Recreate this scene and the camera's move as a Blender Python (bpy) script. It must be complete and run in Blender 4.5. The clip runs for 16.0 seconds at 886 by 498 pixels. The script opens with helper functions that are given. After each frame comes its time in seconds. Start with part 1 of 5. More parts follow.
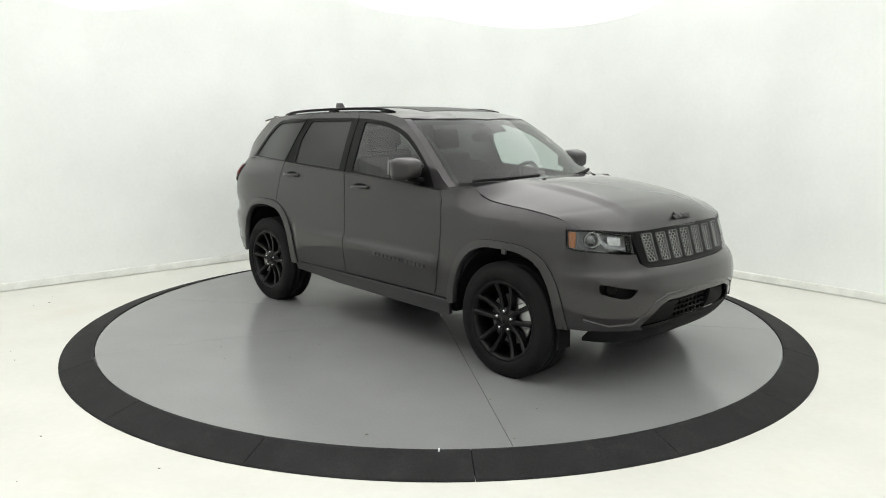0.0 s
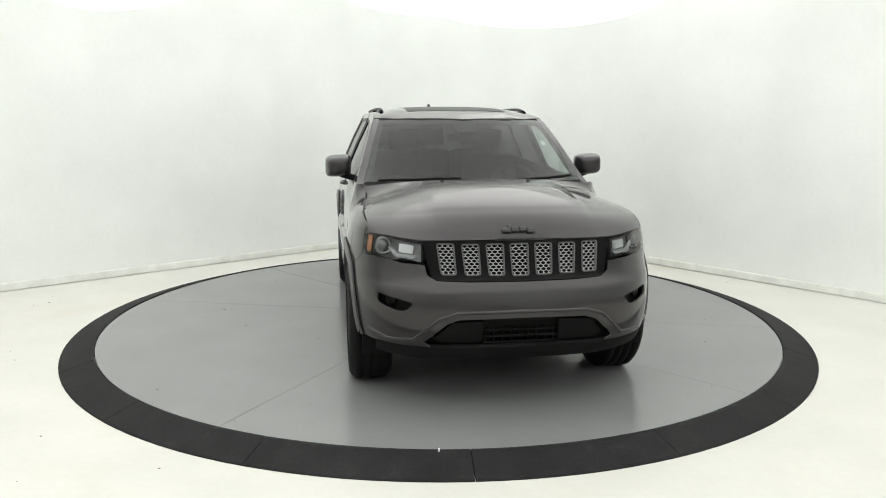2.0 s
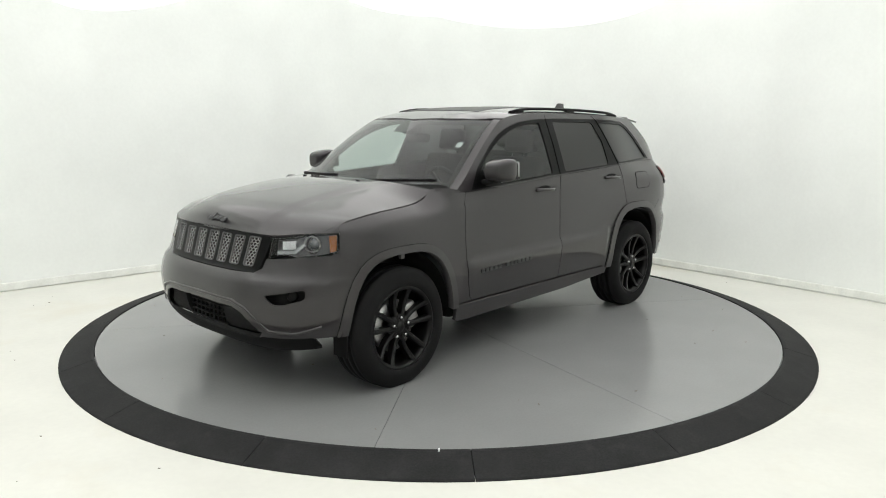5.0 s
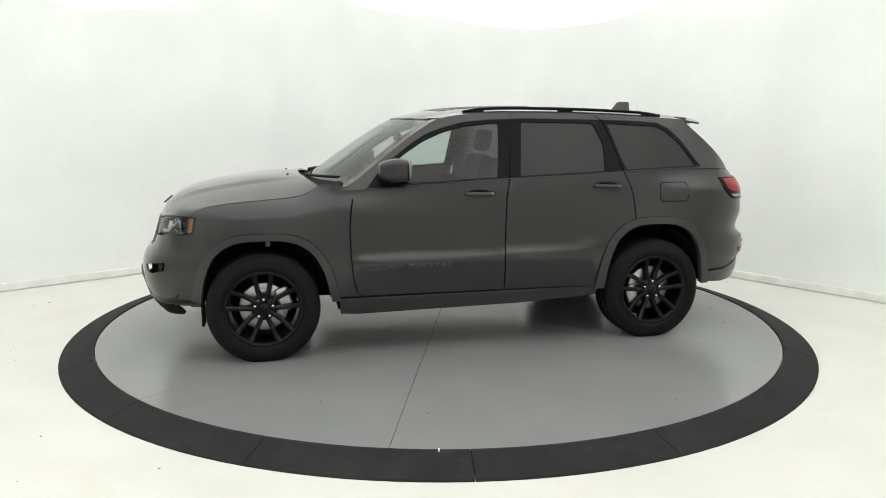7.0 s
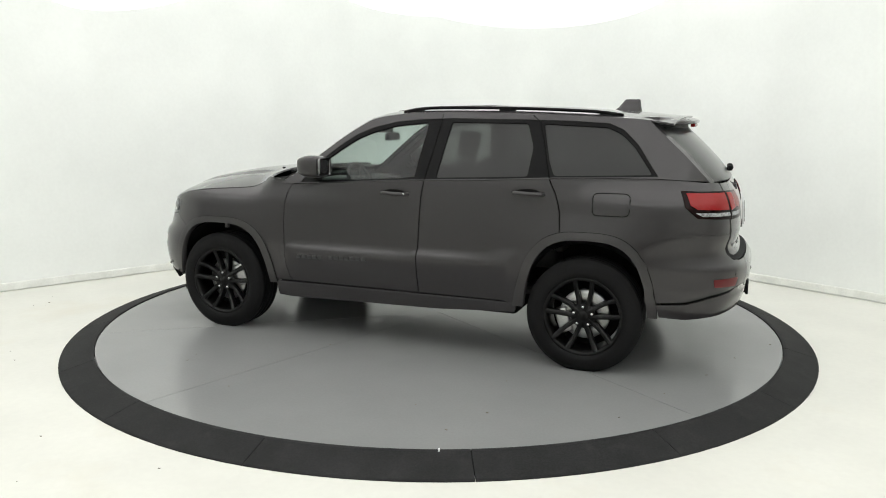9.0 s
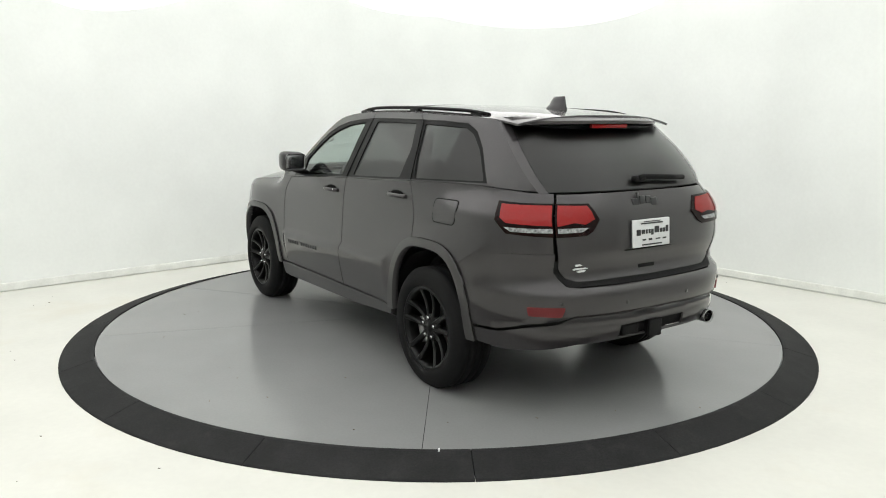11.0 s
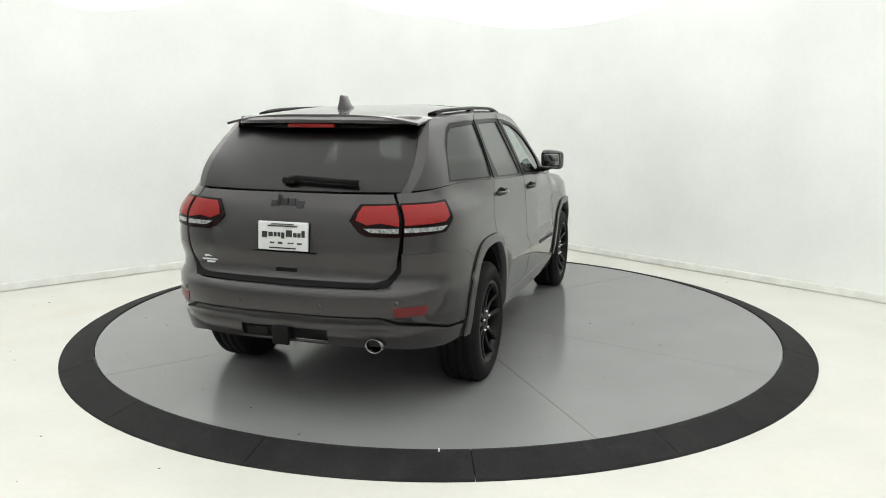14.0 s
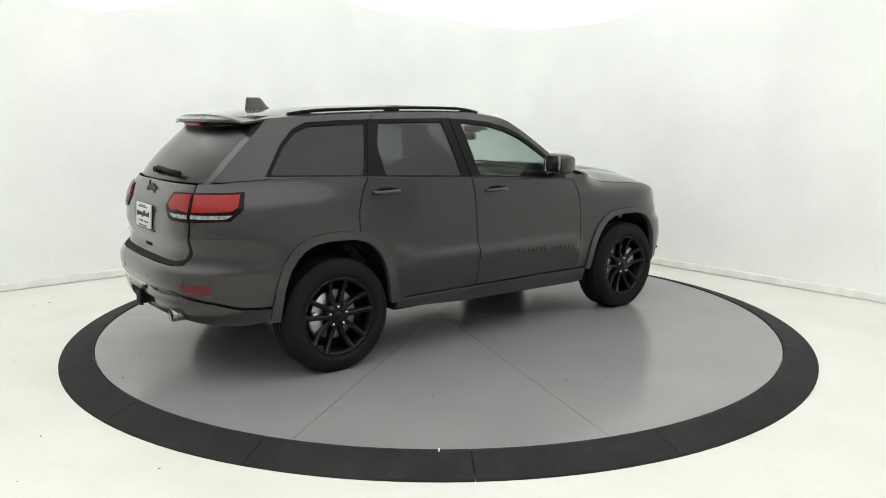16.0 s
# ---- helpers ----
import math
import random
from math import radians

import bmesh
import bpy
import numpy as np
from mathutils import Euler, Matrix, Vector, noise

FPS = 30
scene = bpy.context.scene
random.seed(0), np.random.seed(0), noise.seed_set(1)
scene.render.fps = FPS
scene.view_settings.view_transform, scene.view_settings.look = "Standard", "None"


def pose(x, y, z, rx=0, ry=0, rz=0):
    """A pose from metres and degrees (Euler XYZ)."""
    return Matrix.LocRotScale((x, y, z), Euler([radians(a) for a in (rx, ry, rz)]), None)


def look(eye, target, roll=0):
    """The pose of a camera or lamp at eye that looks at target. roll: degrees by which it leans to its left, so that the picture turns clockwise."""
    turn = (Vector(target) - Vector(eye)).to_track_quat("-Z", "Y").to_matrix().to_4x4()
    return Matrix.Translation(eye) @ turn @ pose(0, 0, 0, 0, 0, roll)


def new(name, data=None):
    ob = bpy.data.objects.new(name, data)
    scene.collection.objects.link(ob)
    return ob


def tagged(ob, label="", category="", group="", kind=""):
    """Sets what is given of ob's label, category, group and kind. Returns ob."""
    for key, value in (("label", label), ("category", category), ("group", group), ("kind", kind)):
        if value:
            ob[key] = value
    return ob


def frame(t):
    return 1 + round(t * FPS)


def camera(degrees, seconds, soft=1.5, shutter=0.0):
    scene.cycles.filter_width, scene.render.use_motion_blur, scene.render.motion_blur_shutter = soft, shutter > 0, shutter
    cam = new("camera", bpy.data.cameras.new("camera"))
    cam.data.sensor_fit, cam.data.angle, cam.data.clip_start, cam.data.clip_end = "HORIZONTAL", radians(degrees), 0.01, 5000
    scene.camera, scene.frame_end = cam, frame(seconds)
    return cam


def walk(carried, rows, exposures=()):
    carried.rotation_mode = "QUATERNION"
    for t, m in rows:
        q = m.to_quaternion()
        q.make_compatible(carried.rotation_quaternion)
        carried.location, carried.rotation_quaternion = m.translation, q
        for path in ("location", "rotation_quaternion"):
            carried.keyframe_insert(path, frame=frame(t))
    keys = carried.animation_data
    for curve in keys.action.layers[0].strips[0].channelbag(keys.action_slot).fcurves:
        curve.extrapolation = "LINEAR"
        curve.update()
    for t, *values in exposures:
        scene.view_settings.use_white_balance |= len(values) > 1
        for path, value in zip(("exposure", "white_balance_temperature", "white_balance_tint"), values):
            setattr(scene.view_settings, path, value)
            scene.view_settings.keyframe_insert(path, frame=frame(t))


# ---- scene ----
# The camera stands still; the turntable and the car on it turn.
cam = camera(61.367, 16.0, soft=1.0)
EYE = (0.0, -6.3205, 1.6686)
TILT, YAW, ROLL = 10.012, 0.262, 0.184
AIM = (math.sin(radians(YAW)) * math.cos(radians(TILT)), EYE[1] + math.cos(radians(YAW)) * math.cos(radians(TILT)),
       EYE[2] - math.sin(radians(TILT)))
STAND = look(EYE, AIM, ROLL)
walk(cam, [(0.0, STAND), (16.0, STAND)])
TURN_START, TURN_RATE = -46.80, -17.250          # degrees, degrees a second
CAR_X, CAR_Y = 0.008, 0.120                      # the car's middle, off the turntable's axis
FLOOR_Z = -0.066
DECK_Z = -0.010                                  # the disc lies a little below the ramp's lip
R_DISC, R_RAMP = 2.734, 2.972

# ---- light ----
world = bpy.data.worlds.new("world")
scene.world = world
world.use_nodes = True
world.node_tree.nodes["Background"].inputs[0].default_value = (0.9, 0.95, 1.0, 1)
world.node_tree.nodes["Background"].inputs[1].default_value = 0.1
scene.view_settings.exposure = 0.19
LAMP_GLOW = 1.25
CEILING_GLOW = 1.05


# ---- materials ----
def mat(name, colour, rough=0.5, metal=0.0, coat=0.0, grain=0.0, grain_scale=60.0, stain=0.0, stain_scale=2.0, bump=0.0,
        bump_scale=120.0, spec=0.5, emit=None, glow=0.0, coat_rough=0.03, coat_ior=1.5):
    """A surface with fine grain, large stains and a fine relief."""
    m = bpy.data.materials.new(name)
    m.use_nodes = True
    nt = m.node_tree
    b = nt.nodes["Principled BSDF"]
    b.inputs["Base Color"].default_value = (*colour, 1)
    b.inputs["Roughness"].default_value = rough
    b.inputs["Metallic"].default_value = metal
    b.inputs["Coat Weight"].default_value = coat
    b.inputs["Coat Roughness"].default_value = coat_rough
    b.inputs["Coat IOR"].default_value = coat_ior
    b.inputs["Specular IOR Level"].default_value = spec
    if emit:
        b.inputs["Emission Color"].default_value = (*emit, 1)
        b.inputs["Emission Strength"].default_value = glow
    tc = nt.nodes.new("ShaderNodeTexCoord")
    last = None
    for amount, scale, detail in ((grain, grain_scale, 2), (stain, stain_scale, 6)):
        if amount:
            n = nt.nodes.new("ShaderNodeTexNoise")
            n.inputs["Scale"].default_value, n.inputs["Detail"].default_value = scale, detail
            nt.links.new(tc.outputs["Object"], n.inputs["Vector"])
            r = nt.nodes.new("ShaderNodeMapRange")
            r.inputs["From Min"].default_value, r.inputs["From Max"].default_value = 0.3, 0.7
            r.inputs["To Min"].default_value, r.inputs["To Max"].default_value = 1 - amount, 1 + amount * 0.5
            nt.links.new(n.outputs["Fac"], r.inputs["Value"])
            x = nt.nodes.new("ShaderNodeMix")
            x.data_type, x.blend_type = "RGBA", "MULTIPLY"
            x.inputs["Factor"].default_value = 1
            if last:
                nt.links.new(last, x.inputs["A"])
            else:
                x.inputs["A"].default_value = (*colour, 1)
            nt.links.new(r.outputs["Result"], x.inputs["B"])
            last = x.outputs["Result"]
    if last:
        nt.links.new(last, b.inputs["Base Color"])
    if bump:
        n = nt.nodes.new("ShaderNodeTexNoise")
        n.inputs["Scale"].default_value, n.inputs["Detail"].default_value = bump_scale, 4
        nt.links.new(tc.outputs["Object"], n.inputs["Vector"])
        k = nt.nodes.new("ShaderNodeBump")
        k.inputs["Strength"].default_value, k.inputs["Distance"].default_value = bump, 0.002
        nt.links.new(n.outputs["Fac"], k.inputs["Height"])
        nt.links.new(k.outputs["Normal"], b.inputs["Normal"])
    return m


def pane_mat(name, tint, gloss_rough=0.0, gloss=0.03):
    """Thin glass: tinted see-through with a Fresnel reflection."""
    m = bpy.data.materials.new(name)
    m.use_nodes = True
    nt = m.node_tree
    for n in list(nt.nodes):
        if n.type == "BSDF_PRINCIPLED":
            nt.nodes.remove(n)
    out = [n for n in nt.nodes if n.type == "OUTPUT_MATERIAL"][0]
    t, g = nt.nodes.new("ShaderNodeBsdfTransparent"), nt.nodes.new("ShaderNodeBsdfGlossy")
    f, x = nt.nodes.new("ShaderNodeLayerWeight"), nt.nodes.new("ShaderNodeMixShader")
    w, q = nt.nodes.new("ShaderNodeMath"), nt.nodes.new("ShaderNodeMapRange")
    t.inputs["Color"].default_value = (*tint, 1)
    g.inputs["Roughness"].default_value = gloss_rough
    f.inputs["Blend"].default_value = 0.5
    w.operation = "POWER"
    w.inputs[1].default_value = 4.0
    q.inputs["To Min"].default_value, q.inputs["To Max"].default_value = gloss, 0.9 if gloss else 0.0
    nt.links.new(f.outputs["Facing"], w.inputs[0])
    nt.links.new(w.outputs[0], q.inputs["Value"])
    nt.links.new(q.outputs["Result"], x.inputs[0])
    nt.links.new(t.outputs[0], x.inputs[1])
    nt.links.new(g.outputs[0], x.inputs[2])
    nt.links.new(x.outputs[0], out.inputs["Surface"])
    return m


PAINT = mat("granite_grey_metallic_paint", (0.0385, 0.0355, 0.0380), 0.36, 0.4, 1.0, grain=0.2, grain_scale=900, coat_rough=0.015, coat_ior=1.44, spec=0.05)
FLARE = mat("satin_grey_flare_paint", (0.0400, 0.0375, 0.0392), 0.45, 0.2, 0.6, grain=0.2, grain_scale=700, coat_rough=0.12, coat_ior=1.5, spec=0.2)
BLACK_GLOSS = mat("gloss_black_trim", (0.004, 0.004, 0.0042), 0.3, 0, 0.0, grain=0.1, grain_scale=300, spec=0.1)
BLACK_PLASTIC = mat("black_plastic", (0.006, 0.006, 0.0063), 0.65, spec=0.15, grain=0.25, grain_scale=200, bump=0.15, bump_scale=500)
# near-black for the underbody, and for shade put into seams and hollows
DARK_VOID = mat("dark_underbody_and_gap_shade", (0.006, 0.006, 0.006), 0.9, grain=0.3, spec=0.15)
RUBBER = mat("tyre_rubber", (0.006, 0.006, 0.0064), 0.75, spec=0.2, grain=0.25, grain_scale=120, stain=0.2, stain_scale=9, bump=0.2, bump_scale=300)
RIM_BLACK = mat("gloss_black_alloy", (0.004, 0.004, 0.0042), 0.32, 0.0, 0.0, spec=0.22, grain=0.1, grain_scale=200)
STEEL = mat("brushed_steel", (0.55, 0.55, 0.55), 0.45, 1.0, grain=0.15, grain_scale=150)
CHROME = mat("chrome", (0.52, 0.52, 0.53), 0.12, 1.0, grain=0.03)
SILVER = mat("satin_silver", (0.50, 0.50, 0.505), 0.35, 0.7, grain=0.06)
RED_LENS = mat("red_lamp_lens", (0.25, 0.009, 0.009), 0.2, 0, 0.0, spec=0.3, grain=0.15, grain_scale=220)
DARK_RED = mat("dark_red_lamp_rim", (0.008, 0.002, 0.002), 0.25, 0, 0.0, spec=0.12, grain=0.1)
DARK_CHROME = mat("dark_chrome", (0.22, 0.22, 0.225), 0.18, 1.0, grain=0.05)
CLEAR_LENS = mat("clear_lamp_lens", (0.36, 0.37, 0.38), 0.2, 0.4, 0.0, grain=0.6, grain_scale=70)
REFLECTOR_RED = mat("dark_red_reflector", (0.13, 0.010, 0.013), 0.3, 0, 0.0, spec=0.3, grain=0.2, grain_scale=260)
AMBER = mat("amber_lamp_lens", (0.38, 0.13, 0.035), 0.15, 0, 0.6, grain=0.15, grain_scale=150)
LAMP_DARK = mat("lamp_housing", (0.17, 0.17, 0.175), 0.3, 0.5, grain=0.2)
PROJECTOR = mat("projector_glass", (0.05, 0.055, 0.06), 0.06, 0.0, 1.0, spec=0.6)
SLOT_GREY = mat("dark_satin_slot_frame", (0.11, 0.11, 0.112), 0.4, 0.4, grain=0.1)
SEAT = mat("black_seat_fabric", (0.022, 0.022, 0.023), 0.85, grain=0.35, grain_scale=250, bump=0.3, bump_scale=400)
DASH = mat("black_dashboard_vinyl", (0.02, 0.02, 0.021), 0.65, grain=0.2, bump=0.2, bump_scale=500)
PLATE_WHITE = mat("white_plate", (0.64, 0.65, 0.66), 0.35, grain=0.04)
INK = mat("black_ink", (0.02, 0.02, 0.022), 0.5, grain=0.1)
GLASS_CLEAR = pane_mat("clear_glass", (0.66, 0.73, 0.705), gloss=0.045)
GLASS_TINT = pane_mat("privacy_glass", (0.090, 0.096, 0.095), gloss_rough=0.28, gloss=0.047)
GLASS_LAMP = pane_mat("lamp_cover_glass", (0.88, 0.89, 0.90), gloss=0.04)
WALL_PAINT = mat("white_wall_paint", (0.90, 0.92, 0.90), 0.6, grain=0.015, grain_scale=30, stain=0.05, stain_scale=1.1, bump=0.05, bump_scale=60)
FLOOR_PAINT = mat("white_floor_paint", (0.70, 0.695, 0.645), 0.45, grain=0.02, grain_scale=25, stain=0.06, stain_scale=1.3)
DISC_PAINT = mat("grey_epoxy_paint", (0.245, 0.248, 0.248), 0.19, grain=0.03, grain_scale=60, stain=0.06, stain_scale=1.6, spec=0.5)
RAMP_RUBBER = mat("charcoal_rubber_ramp", (0.0165, 0.0165, 0.0172), 0.75, spec=0.22, grain=0.3, grain_scale=90, stain=0.3, stain_scale=5, bump=0.3, bump_scale=160)
# glow added to the unseen ceiling, so that it lights the walls evenly
CEILING_FILL_GLOW = mat("added_glow_ceiling", (0.82, 0.83, 0.82), 0.7, grain=0.015, stain=0.03, emit=(1.0, 1.0, 0.98), glow=CEILING_GLOW)
LAMP_FABRIC = mat("lit_white_diffuser", (0.85, 0.85, 0.85), 0.6, grain=0.02, emit=(1.0, 0.99, 0.97), glow=LAMP_GLOW)



def blotches(m, colour, scale, lo, hi, most):
    """Uneven patches of another tint over a surface."""
    nt = m.node_tree
    b = nt.nodes["Principled BSDF"]
    src = b.inputs["Base Color"].links[0].from_socket
    tc, n = nt.nodes.new("ShaderNodeTexCoord"), nt.nodes.new("ShaderNodeTexNoise")
    n.inputs["Scale"].default_value, n.inputs["Detail"].default_value, n.inputs["Roughness"].default_value = scale, 8, 0.62
    r, x = nt.nodes.new("ShaderNodeMapRange"), nt.nodes.new("ShaderNodeMix")
    r.inputs["From Min"].default_value, r.inputs["From Max"].default_value = lo, hi
    r.inputs["To Min"].default_value, r.inputs["To Max"].default_value = 0.0, most
    x.data_type = "RGBA"
    x.inputs["B"].default_value = (*colour, 1)
    nt.links.new(tc.outputs["Object"], n.inputs["Vector"])
    nt.links.new(n.outputs["Fac"], r.inputs["Value"])
    nt.links.new(r.outputs["Result"], x.inputs["Factor"])
    nt.links.new(src, x.inputs["A"])
    nt.links.new(x.outputs["Result"], b.inputs["Base Color"])


blotches(FLOOR_PAINT, (0.60, 0.54, 0.42), 0.7, 0.55, 0.75, 0.45)
blotches(WALL_PAINT, (0.78, 0.78, 0.76), 1.6, 0.60, 0.80, 0.18)
blotches(RAMP_RUBBER, (0.035, 0.035, 0.035), 7.0, 0.55, 0.75, 0.5)

INNER_FACE = pane_mat("inner_glass_face", (1.0, 1.0, 1.0), gloss=0.0)


# ---- mesh helpers ----
def part(name, data, material, parent=None, label=""):
    """Links a bmesh or a mesh as one object under a thing."""
    if isinstance(data, bmesh.types.BMesh):
        me = bpy.data.meshes.new(name)
        data.normal_update()
        data.to_mesh(me)
        data.free()
    else:
        me = data
    if material and not me.materials:
        me.materials.append(material)
    ob = new(name, me)
    if parent:
        ob.parent = parent
    if label:
        ob["label"] = label
    return ob


def empty(name):
    e = new(name)
    e.empty_display_size = 0.2
    return e


def box(bm, x0, x1, y0, y1, z0, z1, bevel=0.0, m=None, seg=2):
    r = bmesh.ops.create_cube(bm, size=1)
    vs = r["verts"]
    bmesh.ops.scale(bm, vec=(x1 - x0, y1 - y0, z1 - z0), verts=vs)
    bmesh.ops.translate(bm, vec=((x0 + x1) / 2, (y0 + y1) / 2, (z0 + z1) / 2), verts=vs)
    if bevel:
        es = list({e for v in vs for e in v.link_edges})
        r = bmesh.ops.bevel(bm, geom=es, offset=bevel, segments=seg, affect="EDGES", profile=0.6)
        vs = list({v for f in r["faces"] for v in f.verts} | {v for v in vs if v.is_valid})
    if m:
        bmesh.ops.transform(bm, matrix=m, verts=[v for v in vs if v.is_valid])
    for v in vs:
        if v.is_valid:
            for f in v.link_faces:
                f.smooth = bevel > 0
    return vs


def lathe(bm, profile, seg=48, m=None, closed=False, axis="y"):
    """Turns a profile of (radius, along) round the axis y."""
    rings = []
    for r, a in profile:
        ring = []
        for i in range(seg):
            t = 2 * math.pi * i / seg
            v = Vector((r * math.cos(t), a, r * math.sin(t))) if axis == "y" else Vector((r * math.cos(t), r * math.sin(t), a))
            ring.append(bm.verts.new(m @ v if m else v))
        rings.append(ring)
    pairs = list(zip(rings, rings[1:])) + ([(rings[-1], rings[0])] if closed else [])
    for a, b in pairs:
        for i in range(seg):
            f = bm.faces.new((a[i], a[(i + 1) % seg], b[(i + 1) % seg], b[i]))
            f.smooth = True
    return rings


def tube(bm, pts, radius, seg=8, flat=1.0):
    """A round bar along points."""
    pts = [Vector(p) for p in pts]
    rings = []
    for i, p in enumerate(pts):
        d = (pts[min(i + 1, len(pts) - 1)] - pts[max(i - 1, 0)]).normalized()
        up = Vector((0, 0, 1)) if abs(d.z) < 0.9 else Vector((1, 0, 0))
        a = d.cross(up).normalized()
        b = a.cross(d).normalized()
        rings.append([bm.verts.new(p + radius * (math.cos(t) * a + flat * math.sin(t) * b)) for t in (2 * math.pi * k / seg for k in range(seg))])
    for a, b in zip(rings, rings[1:]):
        for i in range(seg):
            bm.faces.new((a[i], a[(i + 1) % seg], b[(i + 1) % seg], b[i])).smooth = True
    bm.faces.new(rings[0][::-1])
    bm.faces.new(rings[-1])
    bmesh.ops.recalc_face_normals(bm, faces=bm.faces)


def lerp_table(v, table):
    """Smooth value from a short table of (at, value)."""
    if v <= table[0][0]:
        return table[0][1]
    for i in range(len(table) - 1):
        (a, p), (b, q) = table[i], table[i + 1]
        if v <= b:
            p0 = table[max(i - 1, 0)]
            q1 = table[min(i + 2, len(table) - 1)]
            ma = (q - p0[1]) / max(b - p0[0], 1e-6)
            mb = (q1[1] - p) / max(q1[0] - a, 1e-6)
            h = b - a
            t = (v - a) / h
            return ((2 * t ** 3 - 3 * t ** 2 + 1) * p + (t ** 3 - 2 * t ** 2 + t) * h * ma
                    + (-2 * t ** 3 + 3 * t ** 2) * q + (t ** 3 - t ** 2) * h * mb)
    return table[-1][1]


def smooth(t):
    t = min(max(t, 0.0), 1.0)
    return t * t * (3 - 2 * t)


# ---- the room ----
CORNER = Vector((0.369, 5.027))
LEFT_DIR, RIGHT_DIR = Vector((-0.761, -0.649)).normalized(), Vector((0.656, -0.755)).normalized()
CEIL_Z = 5.6


def room():
    # plan of the walls, with a rounded far corner
    a, b = CORNER + LEFT_DIR * 11.5, CORNER + RIGHT_DIR * 11.5
    c = a + b - CORNER
    pts, rad = [], 1.6
    for i in range(13):
        t = i / 12
        p0, p2 = CORNER + LEFT_DIR * rad, CORNER + RIGHT_DIR * rad
        pts.append((1 - t) ** 2 * p0 + 2 * t * (1 - t) * CORNER + t * t * p2)
    walls = (("wall_far", [a] + pts + [b]), ("wall_near_right", [b, c]), ("wall_near_left", [c, a]))
    mid = (a + b) / 2
    for name, line in walls:
        bm = bmesh.new()
        cols = []
        for i, p in enumerate(line):
            d = (line[min(i + 1, len(line) - 1)] - line[max(i - 1, 0)]).normalized()
            n = Vector((-d.y, d.x))
            if n.dot(mid - p) > 0:
                n = -n
            o = p + n * 0.15
            cols.append([bm.verts.new((q.x, q.y, z)) for q, z in ((p, FLOOR_Z - 0.1), (p, CEIL_Z), (o, CEIL_Z), (o, FLOOR_Z - 0.1))])
        for u, v in zip(cols, cols[1:]):
            for k in range(4):
                bm.faces.new((u[k], v[k], v[(k + 1) % 4], u[(k + 1) % 4])).smooth = k == 0
        bm.faces.new(cols[0])
        bm.faces.new(cols[-1][::-1])
        bmesh.ops.recalc_face_normals(bm, faces=bm.faces)
        for e in bm.edges:
            e.smooth = len(e.link_faces) == 2 and e.calc_face_angle() < 0.6
        w = part(name, bm, WALL_PAINT)
        tagged(w, "smooth white painted studio wall with a rounded corner" if name == "wall_far" else "plain white painted studio wall", "wall", kind="structure")
        if name == "wall_far":
            bm = bmesh.new()
            cols = []
            for i, p in enumerate(line):
                d = (line[min(i + 1, len(line) - 1)] - line[max(i - 1, 0)]).normalized()
                n = Vector((-d.y, d.x))
                if n.dot(mid - p) < 0:
                    n = -n
                prof = ((0.0, 0.085), (0.008, 0.083), (0.011, 0.072), (0.014, 0.014), (0.012, 0.008), (0.0, 0.008))
                cols.append([bm.verts.new((p.x + n.x * w, p.y + n.y * w, FLOOR_Z + h)) for w, h in prof])
            for u, v in zip(cols, cols[1:]):
                for k in range(len(u) - 1):
                    bm.faces.new((u[k], v[k], v[k + 1], u[k + 1]))
            bmesh.ops.recalc_face_normals(bm, faces=bm.faces)
            tagged(part("baseboard", bm, BASEBOARD), "low white painted skirting along the wall", "baseboard", kind="structure")
    lo, hi = -14, 14
    bm = bmesh.new()
    box(bm, lo, hi, lo, hi, FLOOR_Z - 0.2, FLOOR_Z)
    tagged(part("floor", bm, FLOOR_PAINT), "cream-white painted concrete floor with scuffs", "floor", kind="structure")
    # unseen ceiling; its glow is added as fill light
    bm = bmesh.new()
    box(bm, lo, hi, lo, hi, CEIL_Z, CEIL_Z + 0.2)
    tagged(part("ceiling", bm, CEILING_FILL_GLOW), "unseen white ceiling with an added even glow", "ceiling", kind="structure")


BASEBOARD = mat("white_skirting_paint", (0.84, 0.85, 0.81), 0.5, grain=0.04, stain=0.12, stain_scale=6)


def lamp_disc(x, y, z, rx, ry, turn=0, tip=0):
    """A round fabric diffuser under the ceiling: rim and lit fabric."""
    e = tagged(empty("ceiling_light"), "large round white fabric light diffuser hung under the ceiling", "light", "overhead diffusers")
    bm = bmesh.new()
    prof = [(0.02, 0.0)] + [(r, 0.02 * r * r) for r in (0.25, 0.5, 0.75, 0.95, 1.0)]
    rings = lathe(bm, prof, 64, axis="z")
    bm.faces.new(rings[0][::-1])
    bmesh.ops.scale(bm, vec=(rx, ry, 1), verts=bm.verts)
    part("diffuser", bm, LAMP_FABRIC, e)
    bm = bmesh.new()
    lathe(bm, [(1.0, 0.018), (1.012, 0.018), (1.012, 0.10), (1.0, 0.10), (1.0, 0.018)], 64, axis="z")
    bmesh.ops.scale(bm, vec=(rx, ry, 1), verts=bm.verts)
    part("rim", bm, LAMP_FABRIC, e)
    for k in range(3):
        t = 2 * math.pi * k / 3
        bm = bmesh.new()
        tube(bm, [(rx * 0.8 * math.cos(t), ry * 0.8 * math.sin(t), 0.05), (rx * 0.8 * math.cos(t), ry * 0.8 * math.sin(t), CEIL_Z - z)], 0.004, 6)
        part("hanger", bm, LAMP_RIM, e)
    e.matrix_basis = pose(x, y, z, tip, 0, turn)
    return e


LAMP_RIM = mat("white_lamp_rim", (0.85, 0.85, 0.85), 0.5, grain=0.02)


